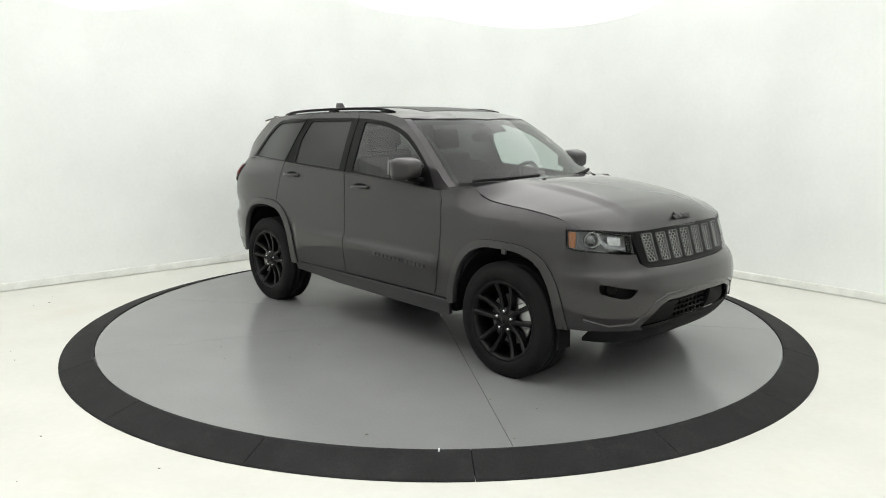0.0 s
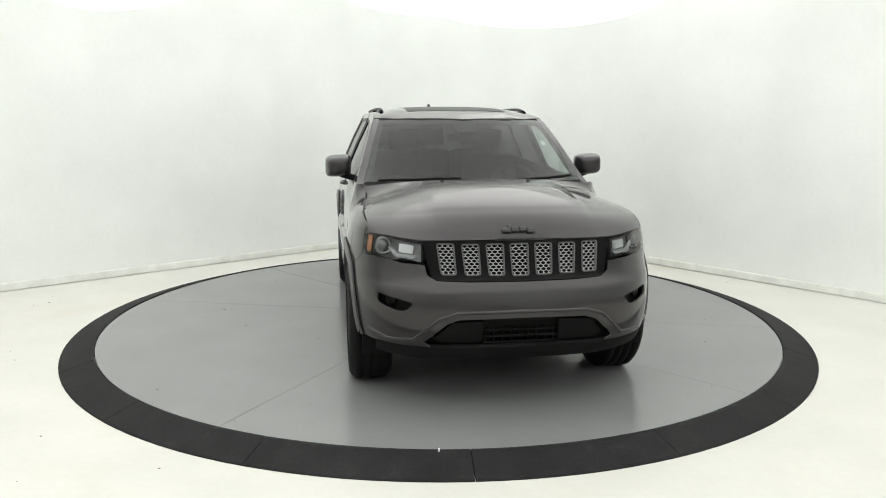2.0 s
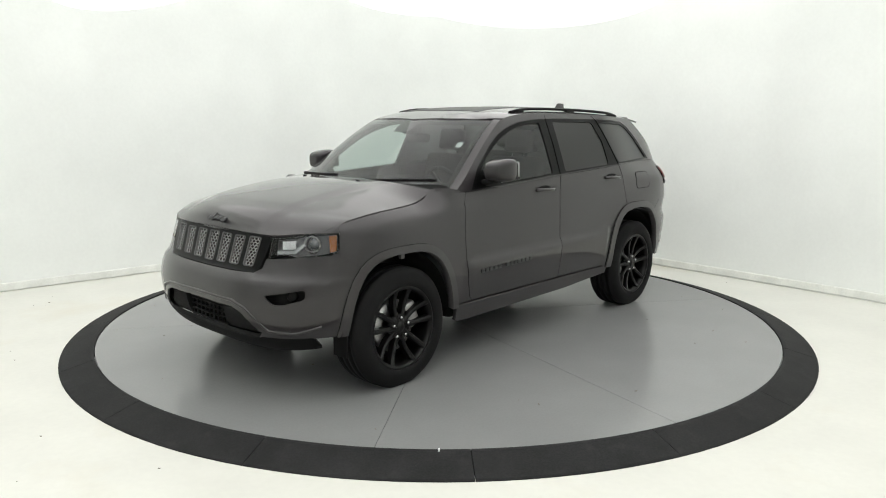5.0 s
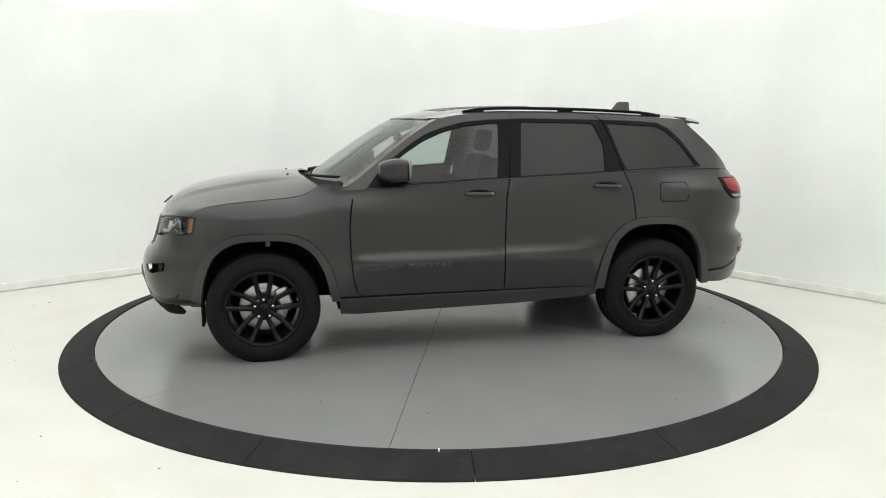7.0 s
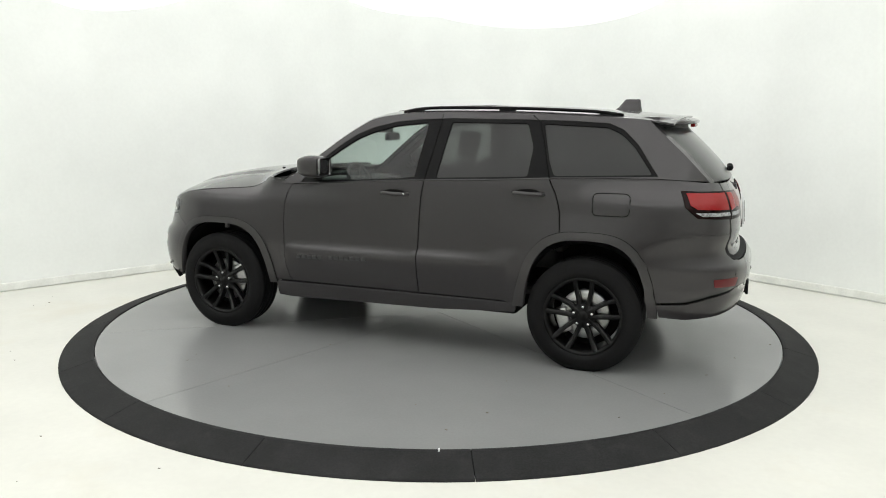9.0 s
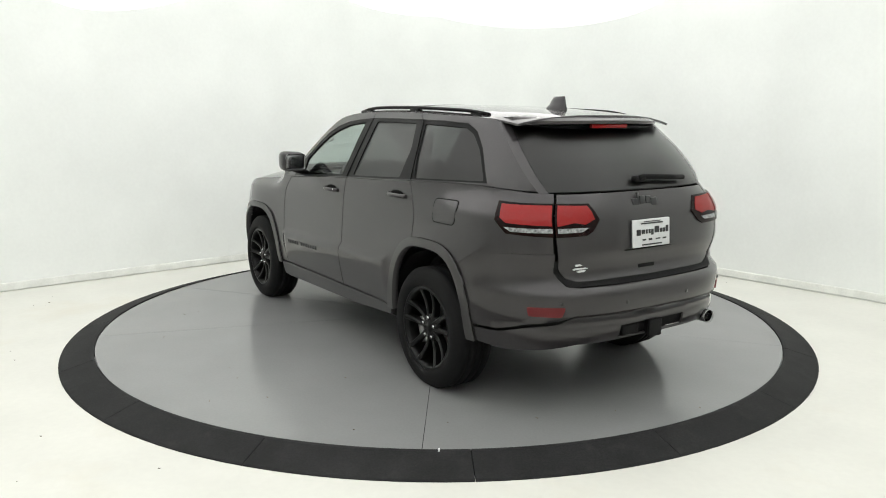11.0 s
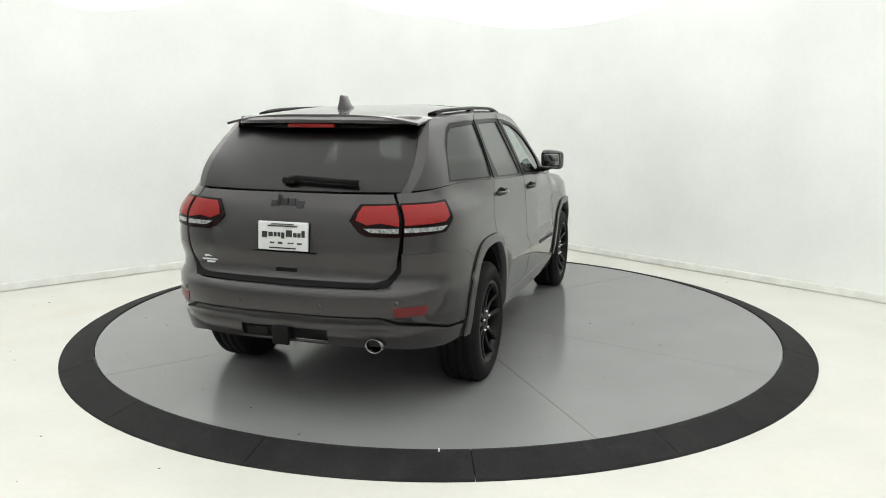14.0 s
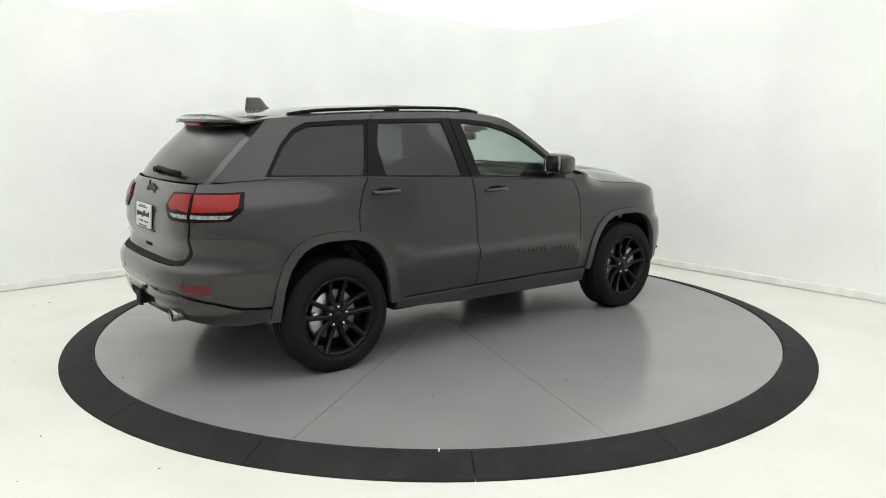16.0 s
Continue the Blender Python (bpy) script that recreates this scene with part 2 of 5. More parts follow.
def lights():
    lamp_disc(0.711, -0.208, 2.60, 1.072, 2.214, -8.9)
    lamp_disc(-0.04, -0.036, 2.66, 0.796, 1.594, 0)
    lamp_disc(-2.158, -0.788, 2.60, 0.577, 1.821, 32.6)


def ramp():
    """The fixed rubber ramp round the disc, in segments."""
    e = tagged(empty("turntable_ramp"), "charcoal rubber ramp ring in segments round the turntable", "ramp")
    joints = [-173, -151, -130.6, -109.5, -86.6, -65, -43.6, -22, 0, 22, 44, 66, 88, 110, 132, 160]
    for a, b in zip(joints, joints[1:] + [joints[0] + 360]):
        bm = bmesh.new()
        n = max(6, int((b - a) / 2.5))
        g = 0.04
        prof = ((R_DISC + 0.006, -0.055), (R_DISC + 0.006, -0.003), (R_DISC + 0.03, -0.004), (R_RAMP - 0.01, FLOOR_Z + 0.012), (R_RAMP, FLOOR_Z + 0.006), (R_RAMP, FLOOR_Z - 0.0))
        prof = prof + ((R_DISC + 0.006, FLOOR_Z),)
        cols = []
        for i in range(n + 1):
            t = radians(a + g + (b - a - 2 * g) * i / n)
            cols.append([bm.verts.new((r * math.cos(t), r * math.sin(t), z)) for r, z in prof])
        for u, v in zip(cols, cols[1:]):
            for k in range(len(prof)):
                bm.faces.new((u[k], v[k], v[(k + 1) % len(prof)], u[(k + 1) % len(prof)]))
        bm.faces.new(cols[0])
        bm.faces.new(cols[-1][::-1])
        bmesh.ops.recalc_face_normals(bm, faces=bm.faces)
        part("ramp_segment", bm, RAMP_RUBBER, e)
        for q in (0.25, 0.75):
            t = radians(a + (b - a) * q)
            r = (R_DISC + R_RAMP) / 2 + 0.01
            bm = bmesh.new()
            lathe(bm, [(0.001, 0.004), (0.006, 0.004), (0.009, -0.003)], 8, Matrix.Translation((r * math.cos(t), r * math.sin(t), FLOOR_Z * 0.52)), axis="z")
            part("ramp_screw", bm, SCREW, e)
    bm = bmesh.new()
    box(bm, -0.006, 0.004, -2.765, -2.737, -0.006, 0.0025, 0.001)
    part("tape_mark", bm, PLATE_WHITE, e, "small white tape mark")
    return e


SCREW = mat("dull_steel_screw", (0.06, 0.06, 0.06), 0.5, 0.6, grain=0.2)


def chips(name, spots, parent, z, material, label):
    """Small crumbs of dirt lying about."""
    rnd = random.Random(5)
    bm = bmesh.new()
    for x, y, size in spots:
        vs = box(bm, -size, size, -size * 0.4, size * 0.4, 0, 0.003, 0.0, pose(x, y, z, 0, 0, rnd.uniform(0, 180)))
    return part(name, bm, material, parent, label)


def floor_dirt():
    rnd = random.Random(11)
    spots = [(-3.21, -0.94, 0.006), (-3.06, -1.15, 0.006), (-2.19, -2.45, 0.006), (-1.40, -2.83, 0.006), (-3.68, 0.54, 0.011)]
    for k in range(26):
        a, r = rnd.uniform(0, 6.28), rnd.uniform(3.1, 4.6)
        spots.append((r * math.cos(a), r * math.sin(a) - 0.4, rnd.uniform(0.002, 0.004)))
    d = chips("floor_dirt", spots, None, FLOOR_Z, DIRT, "")
    tagged(d, "small crumbs of dry dirt scattered on the floor", "dirt", kind="stuff")


DIRT = mat("dry_dirt", (0.16, 0.14, 0.11), 0.9, grain=0.4)


def turntable():
    """The grey disc, of plates with fine seams."""
    e = tagged(empty("turntable"), "grey glossy painted round steel turntable with fine plate seams", "turntable")
    bm = bmesh.new()
    rings = lathe(bm, [(R_DISC - 0.02, FLOOR_Z + 0.014), (R_DISC - 0.02, -0.006), (0.01, -0.006)], 160, axis="z")
    bm.faces.new(rings[-1])
    part("deck", bm, DARK_VOID, e)
    cuts = SEAMS
    for a, b in zip(cuts, cuts[1:] + [cuts[0] + 360]):
        bm = bmesh.new()
        n = max(8, int((b - a) / 2))
        top, low = [], []
        for i in range(n + 1):
            t = radians(a + (b - a) * i / n)
            for dst, z in ((top, 0.0), (low, -0.006)):
                dst.append(bm.verts.new((R_DISC * math.cos(t), R_DISC * math.sin(t), z)))
        g = 0.0016 / math.sin(radians(min(b - a, 90) / 2))
        m = radians((a + b) / 2)
        c0, c1 = bm.verts.new((g * math.cos(m), g * math.sin(m), 0)), bm.verts.new((g * math.cos(m), g * math.sin(m), -0.006))
        # shift the side edges inwards, so that a narrow seam stays open
        for lst in (top, low):
            for v, s, ang in ((lst[0], 1, a), (lst[-1], -1, b)):
                t = radians(ang)
                v.co += Vector((-math.sin(t), math.cos(t), 0)) * 0.0016 * s
        bm.faces.new(top + [c0])
        bm.faces.new((low + [c1])[::-1])
        loop_t, loop_b = top + [c0], low + [c1]
        for i in range(len(loop_t)):
            j = (i + 1) % len(loop_t)
            bm.faces.new((loop_t[i], loop_b[i], loop_b[j], loop_t[j]))
        bmesh.ops.recalc_face_normals(bm, faces=bm.faces)
        part("deck_plate", bm, DISC_PAINT, e)
    rnd = random.Random(3)
    spots = [(rnd.uniform(1.2, 2.68), rnd.uniform(0, 6.28), rnd.uniform(0.003, 0.008)) for k in range(34)]
    dirt = chips("dirt", [(r * math.cos(a), r * math.sin(a), q) for r, a, q in spots], e, 0.0, DIRT, "small crumbs of dirt")
    dirt["kind"] = "stuff"
    return e


SEAMS = [36.0, 72.1, 144.7, 216.2, 252.4, 324.9]


# ---- the car's body surface ----
FX, RX = 1.35, -1.45                       # where the plan begins to curve in, front and rear
FK, RK = 0.85, 0.90
S_FRONT, S_REAR = FX + FK * math.pi / 2, RX - RK * math.pi / 2
NOSE = ((0.25, 2.12), (0.33, 2.22), (0.42, 2.285), (0.52, 2.315), (0.62, 2.322), (0.70, 2.305), (0.74, 2.285), (0.78, 2.243), (0.90, 2.20), (0.98, 2.175), (1.03, 2.157), (1.12, 2.12))
NOSE_N = 3.5
TAIL = ((0.30, -2.38), (0.42, -2.43), (0.50, -2.455), (0.56, -2.45), (0.60, -2.475), (0.68, -2.48), (0.735, -2.465), (0.775, -2.40), (0.83, -2.375), (0.93, -2.395), (1.05, -2.385), (1.15, -2.36), (1.22, -2.325), (1.30, -2.27))
WIDE = ((0.26, 0.885), (0.34, 0.905), (0.45, 0.925), (0.55, 0.932), (0.70, 0.935), (0.80, 0.930), (0.95, 0.922), (1.10, 0.912), (1.20, 0.903), (1.30, 0.888))
BELT = ((-2.2, 1.275), (-1.85, 1.286), (-1.23, 1.274), (-0.80, 1.250), (-0.20, 1.227), (0.43, 1.190), (0.78, 1.168), (1.0, 1.16))
HOOD_Z = ((1.04, 1.215), (1.10, 1.168), (1.20, 1.128), (1.40, 1.109), (1.58, 1.098), (1.74, 1.080), (1.86, 1.056), (1.94, 1.020), (2.05, 1.0))


def tail_n(z):
    """How square the rear corners are at a height."""
    return 3.5 + 0.95 * smooth((z - 0.62) / 0.4)


def belt(x):
    return lerp_table(x, BELT)


def plan(s, z):
    """The left half's plan at a height: s is x along the side, then an angle round the nose or the tail."""
    w = lerp_table(z, WIDE)
    if s > FX:
        n, o, th, reach = NOSE_N, FX, (s - FX) / FK, lerp_table(z, NOSE) - FX
    elif s < RX:
        n, o, th, reach = tail_n(z), RX, (RX - s) / RK, lerp_table(z, TAIL) - RX
    else:
        return s, w
    a, b = abs(math.sin(th)), abs(math.cos(th))
    r = (a ** n + b ** n) ** (-1 / n)
    return o + reach * r * a, w * r * b


def body(s, z):
    sign = 1
    if s > S_FRONT:
        s, sign = 2 * S_FRONT - s, -1
    elif s < S_REAR:
        s, sign = 2 * S_REAR - s, -1
    x, y = plan(s, z)
    k = y / 0.9
    y -= k * 0.078 * smooth((z - 1.10) / 0.18) * smooth((-x - 1.15) / 0.75)
    y -= k * 0.032 * smooth((z - 1.02) / 0.16) * smooth((x - 0.15) / 0.7)
    y -= k * 0.085 * min(max((z - 1.0) / 0.13, 0), 1.6) ** 2 * smooth((x - 0.95) / 0.3)
    # the lower doors step out under a crease
    crease = 0.687 - 0.0333 * x
    y += 0.026 * smooth((crease + 0.052 - z) / 0.055) * smooth((z - 0.40) / (crease - 0.40)) * smooth((0.90 - x) / 0.12) * smooth((x + 1.04) / 0.12)
    # shoulders over the wheels
    for c in (1.4575, -1.4575):
        y += 0.028 * math.exp(-((x - c) / 0.42) ** 2) * smooth((1.08 - z) / 0.25)
    return x, sign * y, z


def at_x(x, z):
    """Chart place of a point on the side from its x."""
    if x > FX:
        n, o, reach, k, g = NOSE_N, FX, lerp_table(z, NOSE) - FX, FK, 1
    elif x < RX:
        n, o, reach, k, g = tail_n(z), RX, lerp_table(z, TAIL) - RX, RK, -1
    else:
        return (x, z)
    a = min((x - o) / reach, 0.9999)
    return (o + g * k * math.atan2(a, (1 - a ** n) ** (1 / n)), z)


def at_y(y, z, front=True):
    """Chart place of a point on the nose or tail from its y (negative: the right side)."""
    n, o, k, g = (NOSE_N, FX, FK, 1) if front else (tail_n(z), RX, RK, -1)
    b = min(abs(y) / lerp_table(z, WIDE), 0.9999)
    s = o + g * k * math.atan2((1 - b ** n) ** (1 / n), b)
    if y < 0:
        s = 2 * (S_FRONT if front else S_REAR) - s
    return (s, z)


def upper(x, z):
    """The side of the cabin above the belt."""
    zb = belt(x)
    y = body(x if x > RX else at_x(x, zb)[0], zb)[1]
    d = z - zb
    return x, y - 0.42 * d - 0.12 * d * d, z


A_EDGE = ((1.16, 0.93), (1.235, 0.80), (1.361, 0.635), (1.517, 0.425), (1.60, 0.295), (1.655, 0.19), (1.69, 0.05))     # z, x of the windscreen's side edge
D_EDGE = ((1.20, -2.225), (1.264, -2.190), (1.408, -2.060), (1.50, -1.962), (1.596, -1.855), (1.66, -1.785))
ROOF_EDGE = ((-2.0, 1.625), (-1.85, 1.648), (-1.73, 1.662), (-1.05, 1.694), (-0.42, 1.705), (-0.15, 1.700), (0.05, 1.682), (0.20, 1.652), (0.30, 1.60))
ROOF_MID = ((-2.1, 1.676), (-2.0, 1.685), (-1.6, 1.720), (-1.1, 1.750), (-0.6, 1.760), (-0.1, 1.747), (0.16, 1.717), (0.43, 1.655))


def screen(u, v):
    """The windscreen: u across from -1 to 1, v up."""
    z = 1.17 + (1.652 - 1.17) * v
    xe = lerp_table(z, A_EDGE)
    ye = upper(xe, z)[1]
    return xe + (0.27 - 0.08 * v) * (1 - abs(u) ** 2.2), u * ye, z + 0.012 * v * (1 - u * u)


def gate_glass(u, v):
    """The tailgate's upper half: u across, v up."""
    z = 1.262 + (1.655 - 1.262) * v
    xe = lerp_table(z, D_EDGE)
    ye = upper(xe, z)[1]
    return xe - (0.120 + 0.015 * v) * (1 - abs(u) ** 2.6), u * ye, z + 0.01 * v * (1 - u * u)


def roof_top(x, u):
    ze = lerp_table(x, ROOF_EDGE)
    ye = upper(x, ze)[1]
    return x, u * ye, ze + (lerp_table(x, ROOF_MID) - ze) * (1 - abs(u) ** 3.0)


HOOD_MID = ((1.10, 1.240), (1.21, 1.248), (1.50, 1.225), (1.72, 1.193), (1.94, 1.148), (2.06, 1.105), (2.13, 1.062), (2.165, 1.00))


def hood_top(u, v):
    """The bonnet: u across, v from its rear to its nose."""
    q = 1 - abs(u) ** 2.6
    xe = 1.06 + (1.90 - 1.06) * v
    ze = lerp_table(xe, HOOD_Z)
    ye = body(at_x(xe, ze)[0], ze)[1]
    xm = 1.17 + (2.185 - 1.17) * v
    # the front edge follows the nose
    x = xe + (xm - xe) * (1 - abs(u) ** 2.3)
    zm = lerp_table(xm, HOOD_MID)
    z = ze + (zm - ze) * q
    # the raised middle
    z += 0.012 * smooth((0.60 - abs(u)) / 0.10) * smooth((1 - v) / 0.25) * smooth(v / 0.3)
    # the lip in front turns down to the lamps and the grille
    zt = 0.988 + 0.020 * smooth((abs(u) - 0.62) / 0.3)
    tip = body(*at_y(u * 0.842, zt))
    w = smooth((v - 0.82) / 0.18)
    return x + (tip[0] - x) * w, u * ye + (tip[1] - u * ye) * w, z + (tip[2] - z) * w ** 1.6


def loop_in(poly, d):
    """A closed outline moved inwards by d."""
    n = len(poly)
    area = sum(poly[i][0] * poly[(i + 1) % n][1] - poly[(i + 1) % n][0] * poly[i][1] for i in range(n))
    g = 1 if area > 0 else -1
    out = []
    for i in range(n):
        p, a, b = Vector(poly[i]), Vector(poly[i - 1]), Vector(poly[(i + 1) % n])
        e, f = (p - a).normalized(), (b - p).normalized()
        m = Vector((-e.y - f.y, e.x + f.x)) * g
        if m.length < 1e-6:
            m = Vector((-e.y, e.x)) * g
        m.normalize()
        c = max(0.5, m.dot(Vector((-e.y, e.x)) * g))
        out.append(tuple(p + m * d / c))
    return out


def round_loop(poly, r=0.02, seg=3):
    """A closed outline with its corners rounded."""
    out, n = [], len(poly)
    for i in range(n):
        p, a, b = Vector(poly[i]), Vector(poly[i - 1]), Vector(poly[(i + 1) % n])
        ra, rb = min(r, (a - p).length * 0.45), min(r, (b - p).length * 0.45)
        p0, p2 = p + (a - p).normalized() * ra, p + (b - p).normalized() * rb
        for k in range(seg + 1):
            t = k / seg
            out.append(tuple((1 - t) ** 2 * p0 + 2 * t * (1 - t) * p + t * t * p2))
    return out


def sheet(name, poly, surf, material, parent, label="", holes=(), off=0.0, thick=0.014, cell=0.05, gap=0.0, mirror=False, orient=None):
    """A shaped plate: an outline in a surface's chart, with holes, given thickness inwards."""
    from mathutils.geometry import delaunay_2d_cdt
    if gap:
        poly = loop_in(poly, gap)
    verts, edges = [], []
    for lp in (poly, *holes):
        start = len(verts)
        pts = []
        n = len(lp)
        for i in range(n):
            a, b = Vector(lp[i]), Vector(lp[(i + 1) % n])
            k = max(1, int(math.ceil((b - a).length / cell)))
            pts += [a.lerp(b, j / k) for j in range(k)]
        m = len(pts)
        verts += pts
        edges += [(start + i, start + (i + 1) % m) for i in range(m)]
    border = len(verts)
    xs, ys = [p.x for p in verts], [p.y for p in verts]

    def far(p):
        return all((p.x - q.x) ** 2 + (p.y - q.y) ** 2 > (cell * 0.45) ** 2 for q in verts[:border])
    nx, ny = int((max(xs) - min(xs)) / cell) + 1, int((max(ys) - min(ys)) / cell) + 1
    for i in range(nx):
        for j in range(ny):
            p = Vector((min(xs) + (i + 0.5) * (max(xs) - min(xs)) / nx, min(ys) + (j + 0.5) * (max(ys) - min(ys)) / ny))
            if far(p):
                verts.append(p)
    vo, eo, fo, _, _, _ = delaunay_2d_cdt(verts, edges, [], 1, 1e-6)

    def inside(q, lp):
        hit = False
        for i in range(len(lp)):
            (ax, ay), (bx, by) = lp[i - 1], lp[i]
            if (ay > q[1]) != (by > q[1]) and q[0] < (bx - ax) * (q[1] - ay) / (by - ay) + ax:
                hit = not hit
        return hit

    def kept(f):
        q = (sum(vo[i].x for i in f) / len(f), sum(vo[i].y for i in f) / len(f))
        return inside(q, poly) and not any(inside(q, lp) for lp in holes)
    fo = [f for f in fo if kept(f)]
    h = 1e-4

    def frame_at(p):
        c = Vector(surf(p[0], p[1]))
        du = Vector(surf(p[0] + h, p[1])) - Vector(surf(p[0] - h, p[1]))
        dv = Vector(surf(p[0], p[1] + h)) - Vector(surf(p[0], p[1] - h))
        n = du.cross(dv)
        n = n.normalized() if n.length > 0 else Vector((0, 0, 1))
        out = orient(c) if orient else Vector((c.x * 0.15, c.y, (c.z - 0.6) * 0.3)) if abs(c.y) > 0.6 else Vector((c.x, c.y * 0.3, 0.3))
        return c, (n if n.dot(out) > 0 else -n)
    pos, nor = [], []
    for p in vo:
        c, n = frame_at(p)
        pos.append(c + n * off)
        nor.append(n)
    V, N, F = [], [], []
    for p, n in zip(pos, nor):
        V.append(p)
        N.append(n)
    k0 = len(V)
    for p, n in zip(pos, nor):
        V.append(p - n * thick)
        N.append(-n)
    count, slots = {}, []
    for f in fo:
        f = list(f)
        a, b, c = (pos[i] for i in f[:3])
        if (b - a).cross(c - a).dot(nor[f[0]]) < 0:
            f.reverse()
        F.append(f)
        F.append([k0 + i for i in reversed(f)])
        slots += [0, 1]
        for i in range(len(f)):
            e = (f[i], f[(i + 1) % len(f)])
            count[e] = 1
    for a, b in list(count):
        if (b, a) not in count:
            q = [pos[a], pos[b], pos[b] - nor[b] * thick, pos[a] - nor[a] * thick]
            n = (q[3] - q[0]).cross(q[1] - q[0])
            n = n.normalized() if n.length else nor[a]
            i = len(V)
            V += q
            N += [(n + 0.9 * nor[a]).normalized(), (n + 0.9 * nor[b]).normalized(), n, n]
            F.append([i, i + 3, i + 2, i + 1])
            slots.append(1)
    obs = []
    for g in ((1, -1) if mirror else (1,)):
        me = bpy.data.meshes.new(name)
        me.from_pydata([(v.x, v.y * g, v.z) for v in V], [], F if g == 1 else [f[::-1] for f in F])
        me.polygons.foreach_set("use_smooth", [True] * len(me.polygons))
        me.normals_split_custom_set_from_vertices([(n.x, n.y * g, n.z) for n in N])
        if material in (GLASS_CLEAR, GLASS_TINT, GLASS_LAMP):
            me.materials.append(material)
            me.materials.append(INNER_FACE)
            me.polygons.foreach_set("material_index", slots)
        obs.append(part(name, me, material, parent, label))
    return obs


def arch(cx, r_in, z_top, lift=0.0):
    """A wheel arch's outline from rear foot to front foot: flat top, sloping flanks."""
    out = []
    for i in range(29):
        t = math.pi * i / 28
        c, s = math.cos(t), math.sin(t)
        n = 3.2
        r = (abs(c) ** n + abs(s) ** n) ** (-1 / n)
        out.append((c * r, s * r))
    return out


def arch_line(cx, foot_b, foot_f, half, top, base):
    """Side outline of an arch, front to rear: (x, z) from the front foot over the top to the rear foot."""
    pts = []
    for x, z in arch(0, 0, 0):
        px = cx + x * half
        pz = base + z * (top - base)
        # the flanks run outwards towards the ground
        k = 1 - (pz - base) / (top - base)
        px += (foot_f if x > 0 else -foot_b) * k * abs(x)
        pts.append((px, pz))
    return pts


ARCH_F = arch_line(1.445, 0.10, 0.075, 0.412, 0.888, 0.40)
ARCH_R = arch_line(-1.460, 0.075, 0.09, 0.397, 0.930, 0.40)
ARCH_F_IN = arch_line(1.445, 0.085, 0.055, 0.370, 0.843, 0.40)
ARCH_R_IN = arch_line(-1.460, 0.055, 0.055, 0.356, 0.878, 0.40)


def chart(pts):
    return [at_x(x, z) for x, z in pts]


A_SEAM = [(0.800, 1.170), (0.835, 1.10), (0.852, 1.00), (0.860, 0.88), (0.855, 0.72), (0.842, 0.56), (0.815, 0.455), (0.78, 0.42)]
B_SEAM = [(-0.300, 1.230), (-0.278, 1.10), (-0.270, 0.90), (-0.266, 0.78), (-0.259, 0.675), (-0.266, 0.42)]
C_SEAM = [(-1.195, 1.272), (-1.247, 1.17), (-1.279, 1.05), (-1.290, 0.905)]


def both(pts, front):
    """An outline across the nose or tail from its left half (y, z), from the middle outwards and back."""
    return [at_y(y, z, front) for y, z in pts] + [at_y(-y, z, front) for y, z in reversed(pts) if abs(y) > 1e-6]


